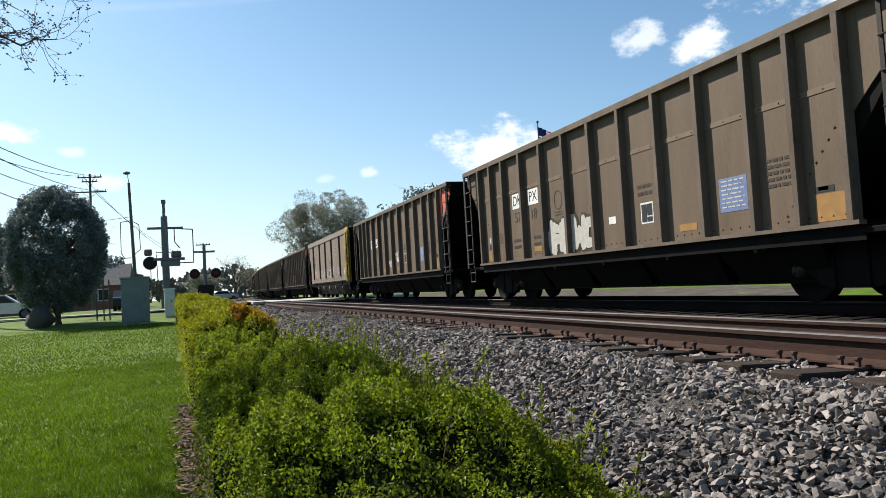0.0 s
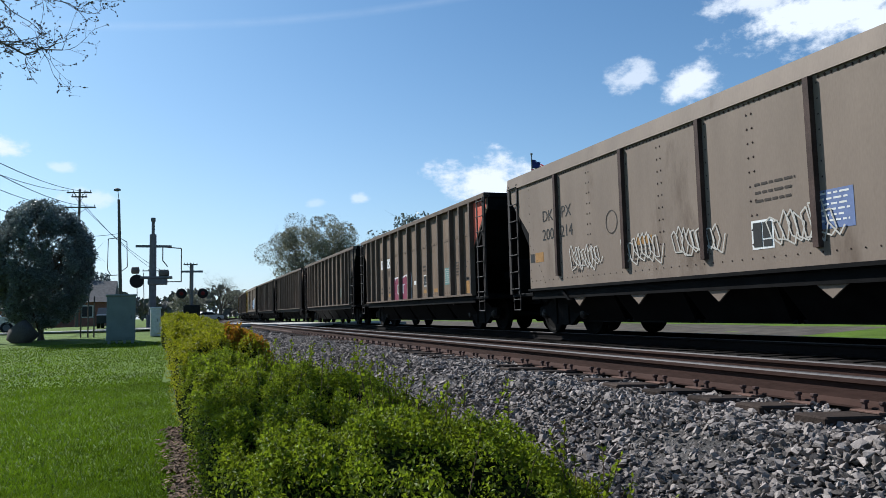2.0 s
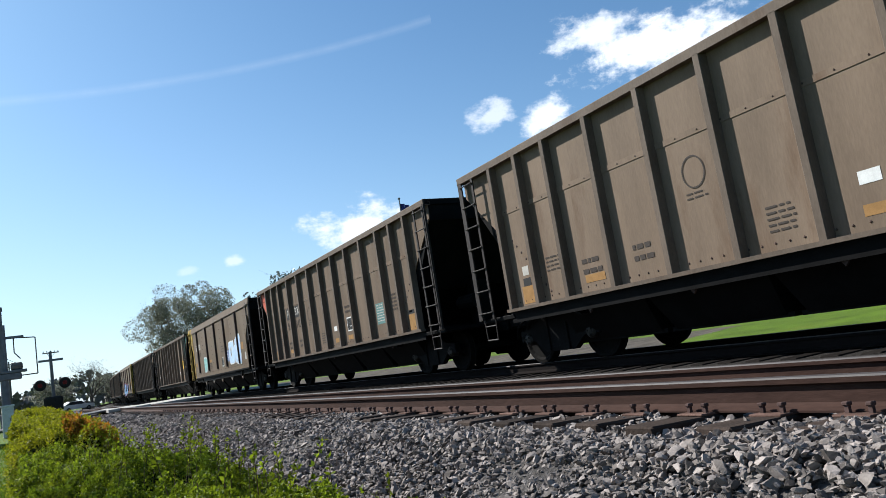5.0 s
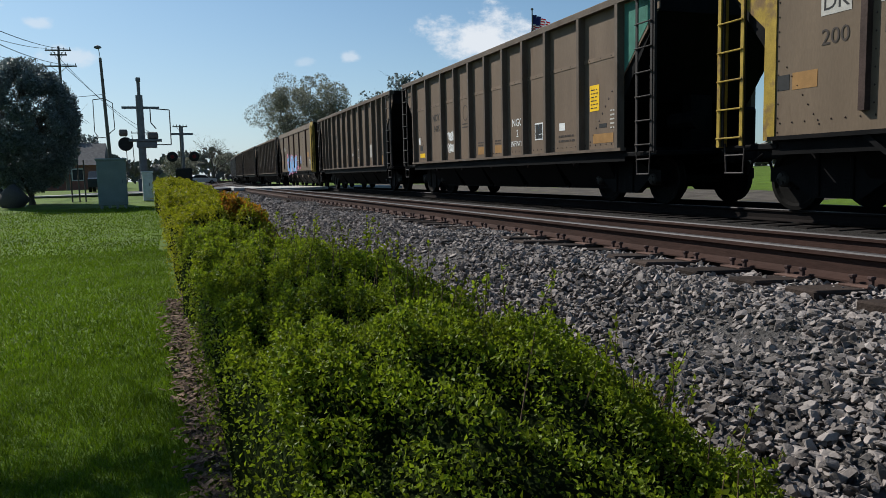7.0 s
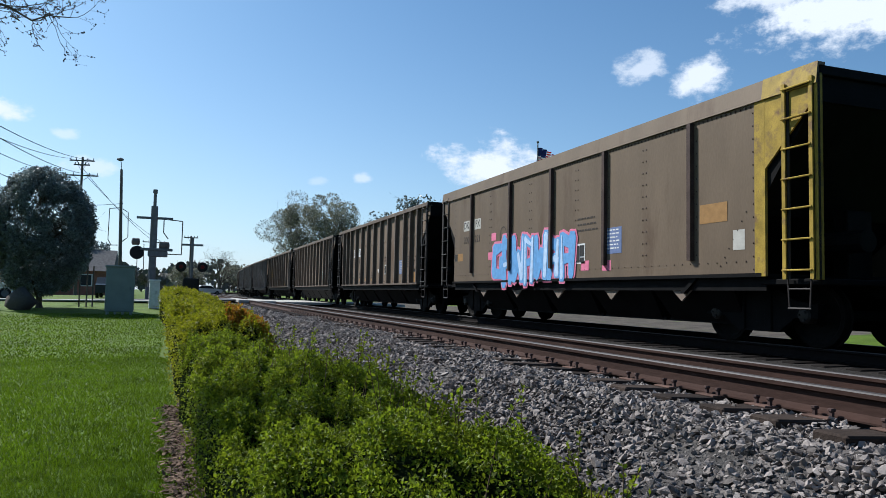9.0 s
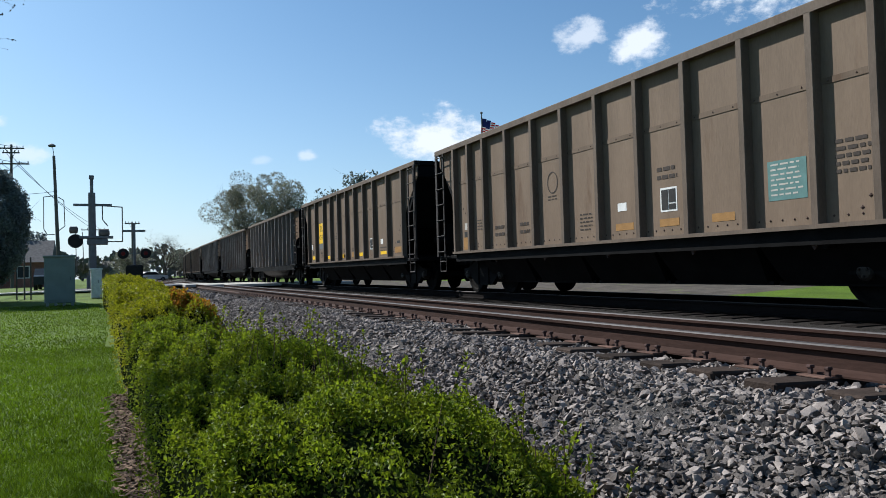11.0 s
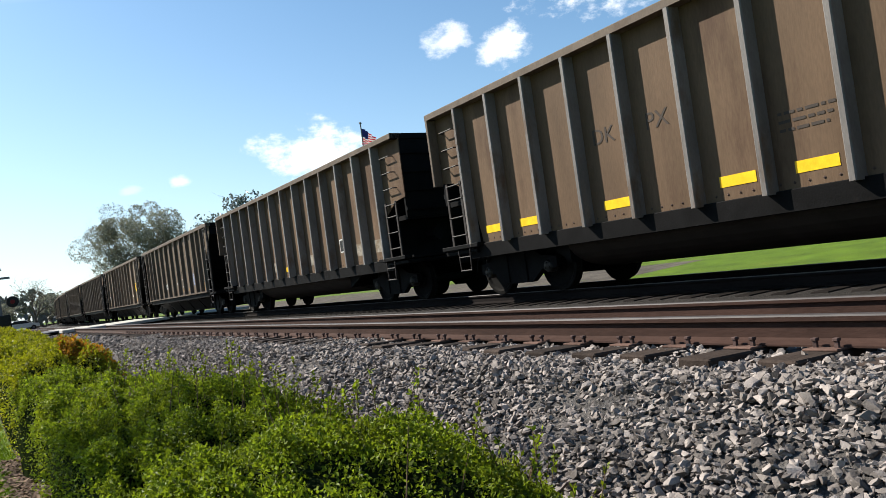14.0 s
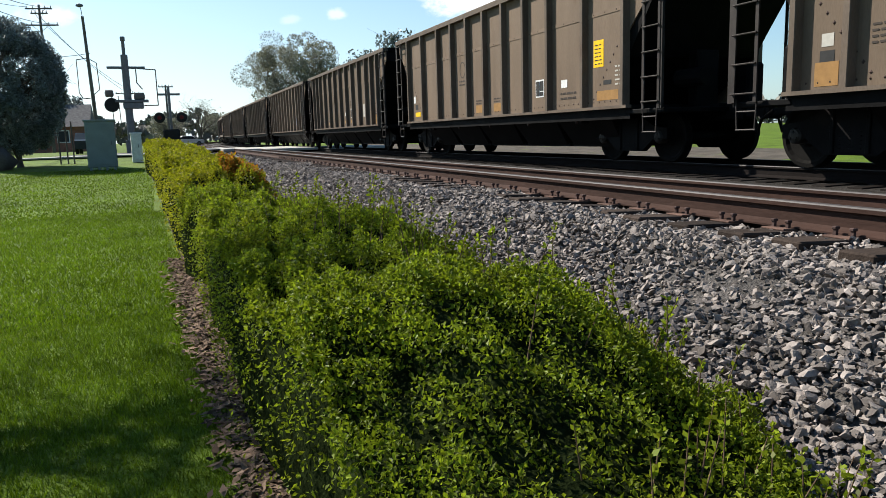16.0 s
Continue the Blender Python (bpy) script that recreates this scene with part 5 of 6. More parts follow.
# ---- road, poles and street furniture ----
def strip(name, label, x0, x1, ya, yb, za, zb, mat, cat="road", thick=0.06):
    """A paved strip across the tracks' direction: near edge ya, far edge yb."""
    b = Build()
    xs = list(np.linspace(x0, x1, 40))
    verts, faces = [], []
    for x in xs:
        z = float(np.interp(x, [-60, -8, 1.5, 3, 12, 40], [za, za, -0.1, 0.0, -0.1, 0.1]))
        verts += [(x, ya, z - thick), (x, ya, z), (x, yb, z), (x, yb, z - thick)]
    for i in range(len(xs) - 1):
        for j in range(4):
            k = (j + 1) % 4
            faces.append((i * 4 + j, i * 4 + k, i * 4 + 4 + k, i * 4 + 4 + j))
    b.v, b.f, b.k = verts, faces, [0] * len(faces)
    ob = new(name, b.mesh(name, mat))
    return tagged(ob, label, cat, kind="structure")


strip("road", "worn grey asphalt road crossing the railway", -60, 3.2, 44.5, 52.0, -0.22, 0, ASPHALT)
strip("pavement", "pale concrete pavement beside the road", -60, 1.2, 41.6, 43.6, -0.13, 0, CONCRETE, "pavement")
cross = Build()
for a, b_, z in ((3.2, 3.78, 0.0), (3.95, 5.27, -0.04), (5.45, 8.5, -0.07), (8.72, 10.0, -0.128), (10.2, 13.0, -0.13)):
    cross.box(a, b_, 42.5, 52.5, z - 0.15, z - 0.004, 0.01)
tagged(new("level_crossing", cross.mesh("level_crossing", CONCRETE)), "pale concrete level-crossing panels between the rails", "crossing", kind="structure")


def wire(b, p, q, sag, r=0.012, n=10):
    p, q = Vector(p), Vector(q)
    last = p
    for i in range(1, n + 1):
        u = i / n
        c = p.lerp(q, u) - Vector((0, 0, sag * 4 * u * (1 - u)))
        b.tube(last, c, r, n=4, cap=False)
        last = c


def utility_pole(label, x, y, top, lean=0.0, arms=((0.4, 2.4), (1.2, 2.6)), lamp=False, r=0.15, turn=0):
    z0 = ground_z(x, y)
    p = thing("utility_pole", label, "utility pole", pose(x, y, z0, 0, lean, turn))
    h = top - z0
    part("pole", Build().tube((0, 0, -0.3), (0, 0, h), r, r * 0.65, n=10), POLEWOOD, p)
    for down, w in arms:
        b = Build().box(-w / 2, w / 2, -0.16, -0.06, h - down - 0.06, h - down + 0.06, 0.01)
        for s in (-1, 1):
            b.tube((s * w * 0.25, -0.12, h - down), (0, -0.12, h - down - 0.6), 0.02, n=5)
        part("crossarm", b, POLEWOOD, p)
        for i in range(5):
            u = (i / 4 - 0.5) * (w - 0.2)
            part("insulator", Build().lathe([(0, 0.03), (0.06, 0.05), (0.12, 0.03), (0.16, 0.045), (0.2, 0.02)], 2, (u, -0.11, h - down + 0.06), 8), GALV, p)
    return p, h


utility_pole("weathered wooden utility pole with two crossarms", -9.0, 75.0, 12.7, 0.3, ((0.35, 2.2), (0.75, 1.4), (1.75, 3.0)), turn=-12)
lp, lh = utility_pole("leaning wooden pole with a street lamp on top", -4.85, 69.6, 11.0, -1.6, (), r=0.17)
part("lamp_head", Build().tube((0, 0, lh), (-0.05, -0.1, lh + 0.75), 0.03, n=6).lathe([(lh + 0.7, 0.10), (lh + 0.78, 0.30), (lh + 0.9, 0.28), (lh + 1.0, 0.08)], 2, (-0.1, -0.2, 0), 12), GALV, lp, "grey dusk lamp")
b = Build()
for pts in (((-0.1, 0, lh - 3.4), (-0.9, 0, lh - 3.5), (-1.0, 0, lh - 6.2), (-0.75, 0, lh - 6.7), (-0.2, 0, lh - 6.7)), ((0.15, 0, lh - 3.5), (0.6, 0, lh - 3.8), (0.6, 0, lh - 6.0), (0.1, 0, lh - 6.4))):
    for p_, q_ in zip(pts, pts[1:]):
        b.tube(p_, q_, 0.035, n=6)
part("conduit", b, POLEWOOD, lp)
utility_pole("distant wooden utility pole", -3.6, 112, 7.6, 0, ((0.4, 3.0),), r=0.14)
utility_pole("distant wooden utility pole", 1.2, 96, 7.2, 0, ((0.2, 1.7),), r=0.16)
np_, nh = utility_pole("wooden utility pole with crossarms and a street lamp", -9.4, 38.0, 8.3, 0.4, ((0.25, 1.9), (0.75, 1.7)), turn=-35, r=0.16)
part("lamp_arm", Build().tube((0, 0, nh - 2.1), (1.1, -0.5, nh - 1.9), 0.03, n=6).lathe([(nh - 2.05, 0.06), (nh - 2.0, 0.20), (nh - 1.88, 0.16), (nh - 1.8, 0.05)], 2, (1.2, -0.55, 0), 12), GALV, np_, "grey street lamp on a short arm")

wires = thing("overhead_wires", "thin black overhead wires between the poles", "wires")
for i, (p_, q_, s_) in enumerate((((-9.9, 75, 12.5), (-10.1, 38, 8.2), 0.4), ((-8.2, 75, 12.5), (-8.7, 38, 8.2), 0.4), ((-10.3, 75, 11.1), (-10.1, 38, 7.7), 0.5), ((-7.8, 75, 11.1), (-8.7, 38, 7.7), 0.5),
                                  ((-9.0, 75, 9.0), (-9.4, 38, 6.4), 0.5), ((-9.0, 75, 8.2), (-4.9, 69.6, 8.0), 0.08), ((-9.5, 75, 12.4), (-3.6, 112, 7.3), 0.6), ((-8.5, 75, 10.9), (-2.4, 112, 7.2), 0.6),
                                  ((-10.0, 38, 8.2), (-22, 10, 8.0), 0.6), ((-9.0, 38, 7.7), (-21, 10, 7.5), 0.6), ((-9.4, 38, 6.4), (-22, 12, 5.6), 0.6))):
    bb = Build()
    wire(bb, p_, q_, s_, 0.022)
    part("wire", bb, RUBBER, wires)


def crossing_signal(x, y, label, boxed):
    z0 = ground_z(x, y)
    s = thing("crossing_signal", label, "crossing signal", pose(x, y, z0))
    if boxed:
        h = 6.9 - z0
        part("mast", Build().tube((0, 0, 0), (0, 0, h - 1.0), 0.24, 0.21, n=14).tube((0, 0, h - 1.0), (0, 0, h), 0.10, n=8), GALV, s, "thick grey mast")
        part("cap", Build().box(-0.14, 0.14, -0.14, 0.14, h - 0.15, h + 0.1, 0.03), GALV, s)
        part("crossarm", Build().box(-1.05, 1.15, -0.08, 0.08, h - 1.85, h - 1.7, 0.01), GALV, s)
        part("platform", Build().box(-0.75, 1.2, -0.35, 0.35, h - 3.9, h - 3.75, 0.02).box(-0.3, 0.9, -0.3, 0.3, h - 4.3, h - 3.9, 0.05), GALV, s)
        part("transformer", Build().lathe([(-1.3, 0.10), (-1.25, 0.22), (-0.85, 0.22), (-0.8, 0.10)], 0, (0, 0, h - 3.35), 12), POLEWOOD, s)
        part("transformer", Build().lathe([(0.35, 0.1), (0.4, 0.25), (0.95, 0.25), (1.0, 0.1)], 0, (0, 0, h - 3.55), 12), POLEWOOD, s)
        bb = Build()
        for p_, q_ in (((0.4, 0, h - 1.8), (1.75, 0, h - 1.9)), ((1.75, 0, h - 1.9), (1.75, 0, h - 4.1)), ((1.75, 0, h - 4.1), (0.6, 0, h - 4.1)), ((0.6, 0, h - 1.8), (0.6, 0, h - 2.7)), ((0.6, 0, h - 2.7), (0.9, 0, h - 3.1))):
            bb.tube(p_, q_, 0.035, n=6)
        part("cable_loop", bb, POLEWOOD, s)
        bb = Build()
        for dx in (-0.95, -0.55):
            bb.tube((dx, -0.1, h - 3.5), (dx + 0.05, -0.1, h - 5.9), 0.025, n=5)
        part("drop_cable", bb, POLEWOOD, s)
        part("flashers", Build().lathe([(-0.12, 0.06), (-0.1, 0.42), (0.02, 0.44), (0.1, 0.2)], 1, (-0.95, -0.1, 2.85 + 0.2), 16), RUBBER, s, "round black flasher target")
        part("base", Build().box(-0.35, 0.35, -0.35, 0.35, -0.05, 0.85, 0.04), GALV, s)
    else:
        part("mast", Build().tube((0, 0, 0), (0, 0, 4.6), 0.10, 0.09, n=10), GALV, s)
        part("crossbuck", Build().box(-0.75, 0.75, -0.14, -0.10, 3.95, 4.1).box(-0.08, 0.08, -0.1, -0.06, 3.5, 4.6), GALV, s)
        for dx in (-0.75, 0.75):
            f = part("flasher_target", Build().lathe([(-0.14, 0.05), (-0.12, 0.36), (0.0, 0.38), (0.1, 0.15)], 1, (dx, -0.12, 2.4), 16), RUBBER, s, "round black flasher target")
            part("red_lens", Build().lathe([(-0.16, 0.10), (-0.15, 0.14), (-0.13, 0.15)], 1, (dx, -0.12, 2.4), 12), SIGNALRED, f)
        part("flasher_arm", Build().tube((-0.75, 0, 2.4), (0.75, 0, 2.4), 0.04, n=6), GALV, s)
        part("gate_mechanism", Build().box(-0.6, 0.55, -0.5, 0.5, 0.55, 1.55, 0.08).box(-0.2, 0.2, -0.3, 0.3, 0, 0.6, 0.03), RUBBER, s, "dark gate mechanism box")


crossing_signal(-1.67, 50.8, "grey railway signal mast with transformers and flashers", True)
crossing_signal(0.85, 57.0, "level-crossing flasher signal with a dark gate box", False)


def cabinet(x, y, w, d, h, label, mat, feet):
    z0 = ground_z(x, y)
    c = thing("equipment_cabinet", label, "cabinet", pose(x, y, z0, 0, 0, 4))
    base = 0.12 if feet else 0.0
    part("body", Build().box(-w / 2, w / 2, -d / 2, d / 2, base, h - 0.06, 0.02), mat, c)
    part("lid", Build().box(-w / 2 - 0.04, w / 2 + 0.04, -d / 2 - 0.04, d / 2 + 0.04, h - 0.08, h, 0.02), mat, c)
    dr = part("door", Build().box(-w / 2 + 0.06, w / 2 - 0.06, -d / 2 - 0.02, -d / 2 + 0.005, base + 0.1, h - 0.14, 0.008), mat, c)
    part("handle", Build().tube((w / 2 - 0.16, -d / 2 - 0.05, h * 0.5), (w / 2 - 0.16, -d / 2 - 0.05, h * 0.5 + 0.14), 0.015, n=6), GALV, dr)
    if feet:
        for i in range(4):
            u = -w / 2 + 0.1 + (w - 0.2) * i / 3
            part("foot", Build().box(u - 0.05, u + 0.05, -d / 2 + 0.02, d / 2 - 0.02, -0.05, base, 0.01), mat, c)


cabinet(-2.2, 31.9, 1.06, 0.7, 1.95, "tall pale green equipment cabinet on the lawn", CABINET, True)
cabinet(-1.05, 36.5, 0.45, 0.4, 1.35, "small white equipment cabinet", WHITE, False)
for i, (x, h) in enumerate(((-4.25, 2.3), (-3.95, 2.5), (-3.7, 1.9))):
    z0 = ground_z(x, 37)
    p = thing("sign_post", "thin grey steel sign post beside the road", "post", pose(x, 37, z0), "posts beside the road")
    part("post", Build().tube((0, 0, -0.1), (0, 0, h), 0.035, n=6), POLEWOOD, p)
bo = Build()
rs = np.random.default_rng(3)
v_, f_ = hull_faces(rs.normal(0, 1, (60, 3)) * (0.28, 0.25, 0.36))
bo.add([(a * 0.75, b_ * 0.75, c_ * 0.75 + 0.4) for a, b_, c_ in v_], [tuple(q) for q in f_])
r_ = new("boulder", bo.mesh("boulder", STONE, True))
r_.location = (-6.2, 34.6, ground_z(-6.2, 34.6))
tagged(r_, "grey upright boulder beside the evergreen tree", "boulder")


def make_house(x, y, w, d, h, label, wall, turn=0):
    hs = thing("house", label, "house", pose(x, y, ground_z(x, y), 0, 0, turn))
    part("wall", Build().box(-w / 2, w / 2, -d / 2, d / 2, -0.3, h), wall, hs)
    part("roof", Build().prism([(-d / 2 - 0.4, h), (d / 2 + 0.4, h), (0, h + d * 0.32)], 0, -w / 2 - 0.4, w / 2 + 0.4), ROOF, hs)
    for i in range(3):
        u = -w / 2 + w * (i + 0.5) / 3
        wd = part("window", Build().box(u - 0.55, u + 0.55, -d / 2 - 0.05, -d / 2 + 0.02, 0.9, 2.1), WHITE, hs)
        part("pane", Build().box(u - 0.45, u + 0.45, -d / 2 - 0.07, -d / 2 - 0.03, 1.0, 2.0), GLASS, wd)


make_house(-12.5, 82, 12, 7, 2.4, "low brick house with a grey shingle roof", BRICKRED, 0)
make_house(-30, 72, 14, 8, 3.0, "low brick house with a grey roof beyond the road", BRICKRED, 20)


def make_car(x, y, label, mat, turn):
    c = thing("car", label, "car", pose(x, y, ground_z(x, y) + 0.02, 0, 0, turn), "cars beside the road")
    side = [(-2.2, 0.35), (2.2, 0.35), (2.25, 0.7), (2.1, 0.85), (1.1, 0.95), (0.45, 1.42), (-1.1, 1.45), (-1.9, 1.0), (-2.2, 0.9)]
    part("body", Build().prism(side, 1, -0.85, 0.85), mat, c)
    part("window", Build().prism([(0.95, 0.96), (0.42, 1.36), (-1.05, 1.39), (-1.7, 1.0)], 1, -0.86, 0.86), GLASS, c)
    for u in (-1.4, 1.4):
        for s in (-1, 1):
            wh = part("wheel", Build().lathe([(-0.1, 0.2), (-0.1, 0.32), (0.1, 0.32), (0.1, 0.2)], 1, (u, s * 0.78, 0.31), 16), RUBBER, c)
            part("rim", Build().lathe([(-0.11, 0.05), (-0.11, 0.19), (0.11, 0.19), (0.11, 0.05)], 1, (u, s * 0.78, 0.31), 12), GALV, wh)


make_car(-10.6, 47.2, "silver parked car on the road", CARPAINT, 8)
make_car(-4.6, 58.0, "dark parked car beyond the road", GLASS, 90)
make_car(4.0, 118.0, "pale parked car beyond the crossing", WHITE, 20)


# ---- flag ----
FLAG_AT = Vector((23.15, 45.0, 0))


def make_flag():
    z0 = ground_z(FLAG_AT.x, FLAG_AT.y)
    p = thing("flagpole", "tall white flagpole beyond the railway", "flagpole", pose(FLAG_AT.x, FLAG_AT.y, z0))
    h = 11.2 - z0
    part("pole", Build().tube((0, 0, 0), (0, 0, h), 0.07, 0.04, n=10), GALV, p)
    part("finial", Build().lathe([(h, 0.03), (h + 0.04, 0.09), (h + 0.12, 0.09), (h + 0.17, 0.02)], 2, (0, 0, 0), 10), GALV, p)
    f = thing("flag", "red and white striped flag with a blue corner", "flag", pose(FLAG_AT.x, FLAG_AT.y, 0))
    panels = []
    for i in range(6):
        b = Build()
        for j in range(13):
            z = -0.0846 * (j + 1)
            blue = i < 2 and j < 7
            b.box(0, 0.31, -0.006, 0.006, z, z + 0.0846, 0, 2 if blue else (0 if j % 2 == 0 else 1))
        panels.append(part("flag_panel", b, [FLAGRED, FLAGWHITE, NAVY], f))
    return panels


FLAG_PANELS = make_flag()


# ---- the train's wagons and their way ----
PITCH = 15.92
WAGONS = {}
KINDS = {2: "s", 7: "b", 8: "t", 10: "b", 13: "t", 18: "t", 14: "g", 15: "g", 16: "u", 24: "s", 28: "g"}


def make_train():
    rib = make_hopper("weathered tan steel coal hopper with outside ribs", False)
    smooth = make_hopper("weathered grey riveted coal hopper with dark side posts", True)
    brown = make_hopper("weathered tan riveted coal hopper with dark side posts", True, None, KIT_BROWN)
    wide = make_hopper("weathered tan steel coal hopper with widely set ribs", False, WIDE_RIBS)
    gon = make_gondola("rust-stained tan coal gondola with a rounded tub bottom", (0, 1, 3, 5, 6, 8, 10, 11))
    plain_gon = make_gondola("rust-stained tan coal gondola with primer patches and one yellow stripe", (6,))
    first = {"r": rib, "s": smooth, "b": brown, "t": wide, "g": gon, "u": plain_gon}
    used = set()
    for k in range(-2, 33):
        kind = KINDS.get(k, "r")
        if kind in used:
            WAGONS[k] = copy_thing(first[kind], pose(0, 0, 0))
        else:
            WAGONS[k] = first[kind]
            used.add(kind)


make_train()
yellow_end(WAGONS[2], False)
yellow_end(WAGONS[7], True)
yellow_end(WAGONS[10], False)




# ---- lettering and paint on the wagons ----
FACE = Matrix(((0, 0, -1, 0), (-1, 0, 0, 0), (0, 1, 0, 0), (0, 0, 0, 1)))
def on_side(w, y, z, off=0.004):
    sheet = W_HALF - 0.02 if w.get("smooth_side") else (TUB if w.get("tub_side") else SHEET)
    return Matrix.Translation((-sheet - off, y, z)) @ FACE


def letters(w, y, z, body, size=0.3, mat=None, patch=None):
    if patch:
        n = max(1, len(body))
        b = Build().box(-size * 0.36 * n - 0.02, size * 0.36 * n + 0.02, -size * 0.52, size * 0.52, 0, 0.002)
        part("lettering_patch", b, patch, w, at=on_side(w, y, z, 0.002))
    part("lettering", text_mesh(body, size, mat or INK), None, w, at=on_side(w, y, z, 0.005))


def panel(w, y, z, wid, hgt, mat, name="notice", label=""):
    part(name, Build().box(-wid / 2, wid / 2, -hgt / 2, hgt / 2, 0, 0.002), mat, w, label, at=on_side(w, y, z, 0.002))


def bars(w, y, z, wid, rows, gap, mat, seed=0, thick=0.035):
    """Lines of small writing too fine to read."""
    rng = random.Random(seed)
    b = Build()
    for i in range(rows):
        x = -wid / 2
        end = wid / 2 * rng.uniform(0.6, 1.0)
        while x < end:
            l = rng.uniform(0.05, 0.16)
            b.box(x, min(end, x + l), -i * gap, -i * gap + thick, 0, 0.001)
            x += l + 0.03
    part("small_lettering", b, mat, w, at=on_side(w, y, z, 0.005))


def label_box(w, y, z, s=0.36):
    panel(w, y, z, s * 1.15, s * 1.15, WHITE, "lube_plate")
    b = Build().box(-s * 0.48, -s * 0.03, -s * 0.48, s * 0.48, 0, 0.002).box(s * 0.03, s * 0.48, -s * 0.15, s * 0.48, 0, 0.002).box(s * 0.03, s * 0.48, -s * 0.48, -s * 0.22, 0, 0.002)
    part("lube_plate_print", b, INK, w, at=on_side(w, y, z, 0.008))


def ring(w, y, z, r=0.2):
    b = Build()
    n = 24
    for i in range(n):
        a, c = 6.2832 * i / n, 6.2832 * (i + 1) / n
        b.add([(math.cos(a) * r, math.sin(a) * r * 1.15, 0), (math.cos(c) * r, math.sin(c) * r * 1.15, 0), (math.cos(c) * (r - 0.02), math.sin(c) * (r - 0.02) * 1.15, 0), (math.cos(a) * (r - 0.02), math.sin(a) * (r - 0.02) * 1.15, 0)], [(0, 1, 2, 3)])
    part("round_mark", b, FAINT, w, at=on_side(w, y, z, 0.006))


def graffiti(w, y, z, wid, hgt, n, edge, fill, seed, second=None):
    """Sprayed block letters: jagged fills on a wider outline."""
    rng = random.Random(seed)
    eb, fb, sb = Build(), Build(), Build()
    for i in range(n):
        cx = -wid / 2 + wid * (i + 0.5) / n
        lw, lh = wid / n * rng.uniform(0.95, 1.25), hgt * rng.uniform(0.75, 1.1)
        kind = rng.randrange(3)
        strokes = {0: ((-0.32, -0.5, -0.32, 0.45), (-0.32, 0.4, 0.32, 0.25), (0.32, 0.4, 0.25, -0.45), (-0.3, -0.1, 0.3, -0.05)),
                   1: ((-0.35, 0.45, -0.3, -0.4), (-0.3, -0.4, 0.05, 0.1), (0.05, 0.1, 0.3, -0.42), (0.3, -0.42, 0.38, 0.5)),
                   2: ((0.32, 0.42, -0.25, 0.35), (-0.28, 0.4, -0.3, -0.35), (-0.3, -0.38, 0.34, -0.42), (0.34, -0.4, 0.3, 0.02))}[kind]
        for x0, z0, x1, z1 in strokes:
            p, q = Vector((cx + x0 * lw, z0 * lh, 0)), Vector((cx + x1 * lw, z1 * lh, 0))
            d = (q - p).normalized()
            s = Vector((-d.y, d.x, 0))
            a0, a1 = 0.15 * min(lw, lh) * rng.uniform(0.8, 1.4) + 0.01, 0.15 * min(lw, lh) * rng.uniform(0.7, 1.5) + 0.01
            for bb, g, zz in ((eb, 0.06, 0.0), (fb, 0.0, 0.003), (sb, -0.5 * a0, 0.005)):
                if bb is sb and rng.random() < 0.5:
                    continue
                e0, e1 = max(0.004, a0 + g), max(0.004, a1 + g)
                pp, qq = p - d * (e0 * 0.8), q + d * (e1 * 0.8)
                poly = [pp + s * e0 * 0.6, p + s * e0, q + s * e1, qq + s * e1 * 0.6, qq - s * e1 * 0.6, q - s * e1, p - s * e0, pp - s * e0 * 0.6]
                o = 0.0002 * len(bb.f)
                bb.add([(v.x, v.y, zz + o) for v in poly], [tuple(range(8))])
    part("graffiti", eb, edge, w, "sprayed graffiti outline", at=on_side(w, y, z, 0.010))
    part("graffiti", fb, fill, w, "sprayed graffiti letters", at=on_side(w, y, z, 0.016))
    if second:
        part("graffiti", sb, second, w, "sprayed graffiti highlights", at=on_side(w, y, z, 0.022))


def scribble(w, y, z, wid, hgt, mat, seed, thick=0.008):
    rng = random.Random(seed)
    b = Build()
    n = 46
    pts = []
    for i in range(n):
        u = i / (n - 1)
        pts.append(Vector((-wid / 2 + wid * u + 0.12 * math.cos(i * 1.25 + 0.5), hgt * 0.5 * math.sin(i * 1.25 + rng.uniform(-0.5, 0.5)) * rng.uniform(0.55, 1), 0)))
    for i, (p, q) in enumerate(zip(pts, pts[1:])):
        d = (q - p)
        if d.length < 1e-3:
            continue
        s = Vector((-d.y, d.x, 0)).normalized() * thick
        o = 0.0001 * i
        b.add([(v.x, v.y, o) for v in (p + s, q + s, q - s, p - s)], [(0, 1, 2, 3)])
    part("graffiti_scribble", b, mat, w, at=on_side(w, y, z, 0.012))


def bay(i, ribs=None):
    """The middle of a side bay, counted from the wagon's far end."""
    ribs = ribs or RIBS
    return (ribs[i] + ribs[i + 1]) / 2 - 0.06


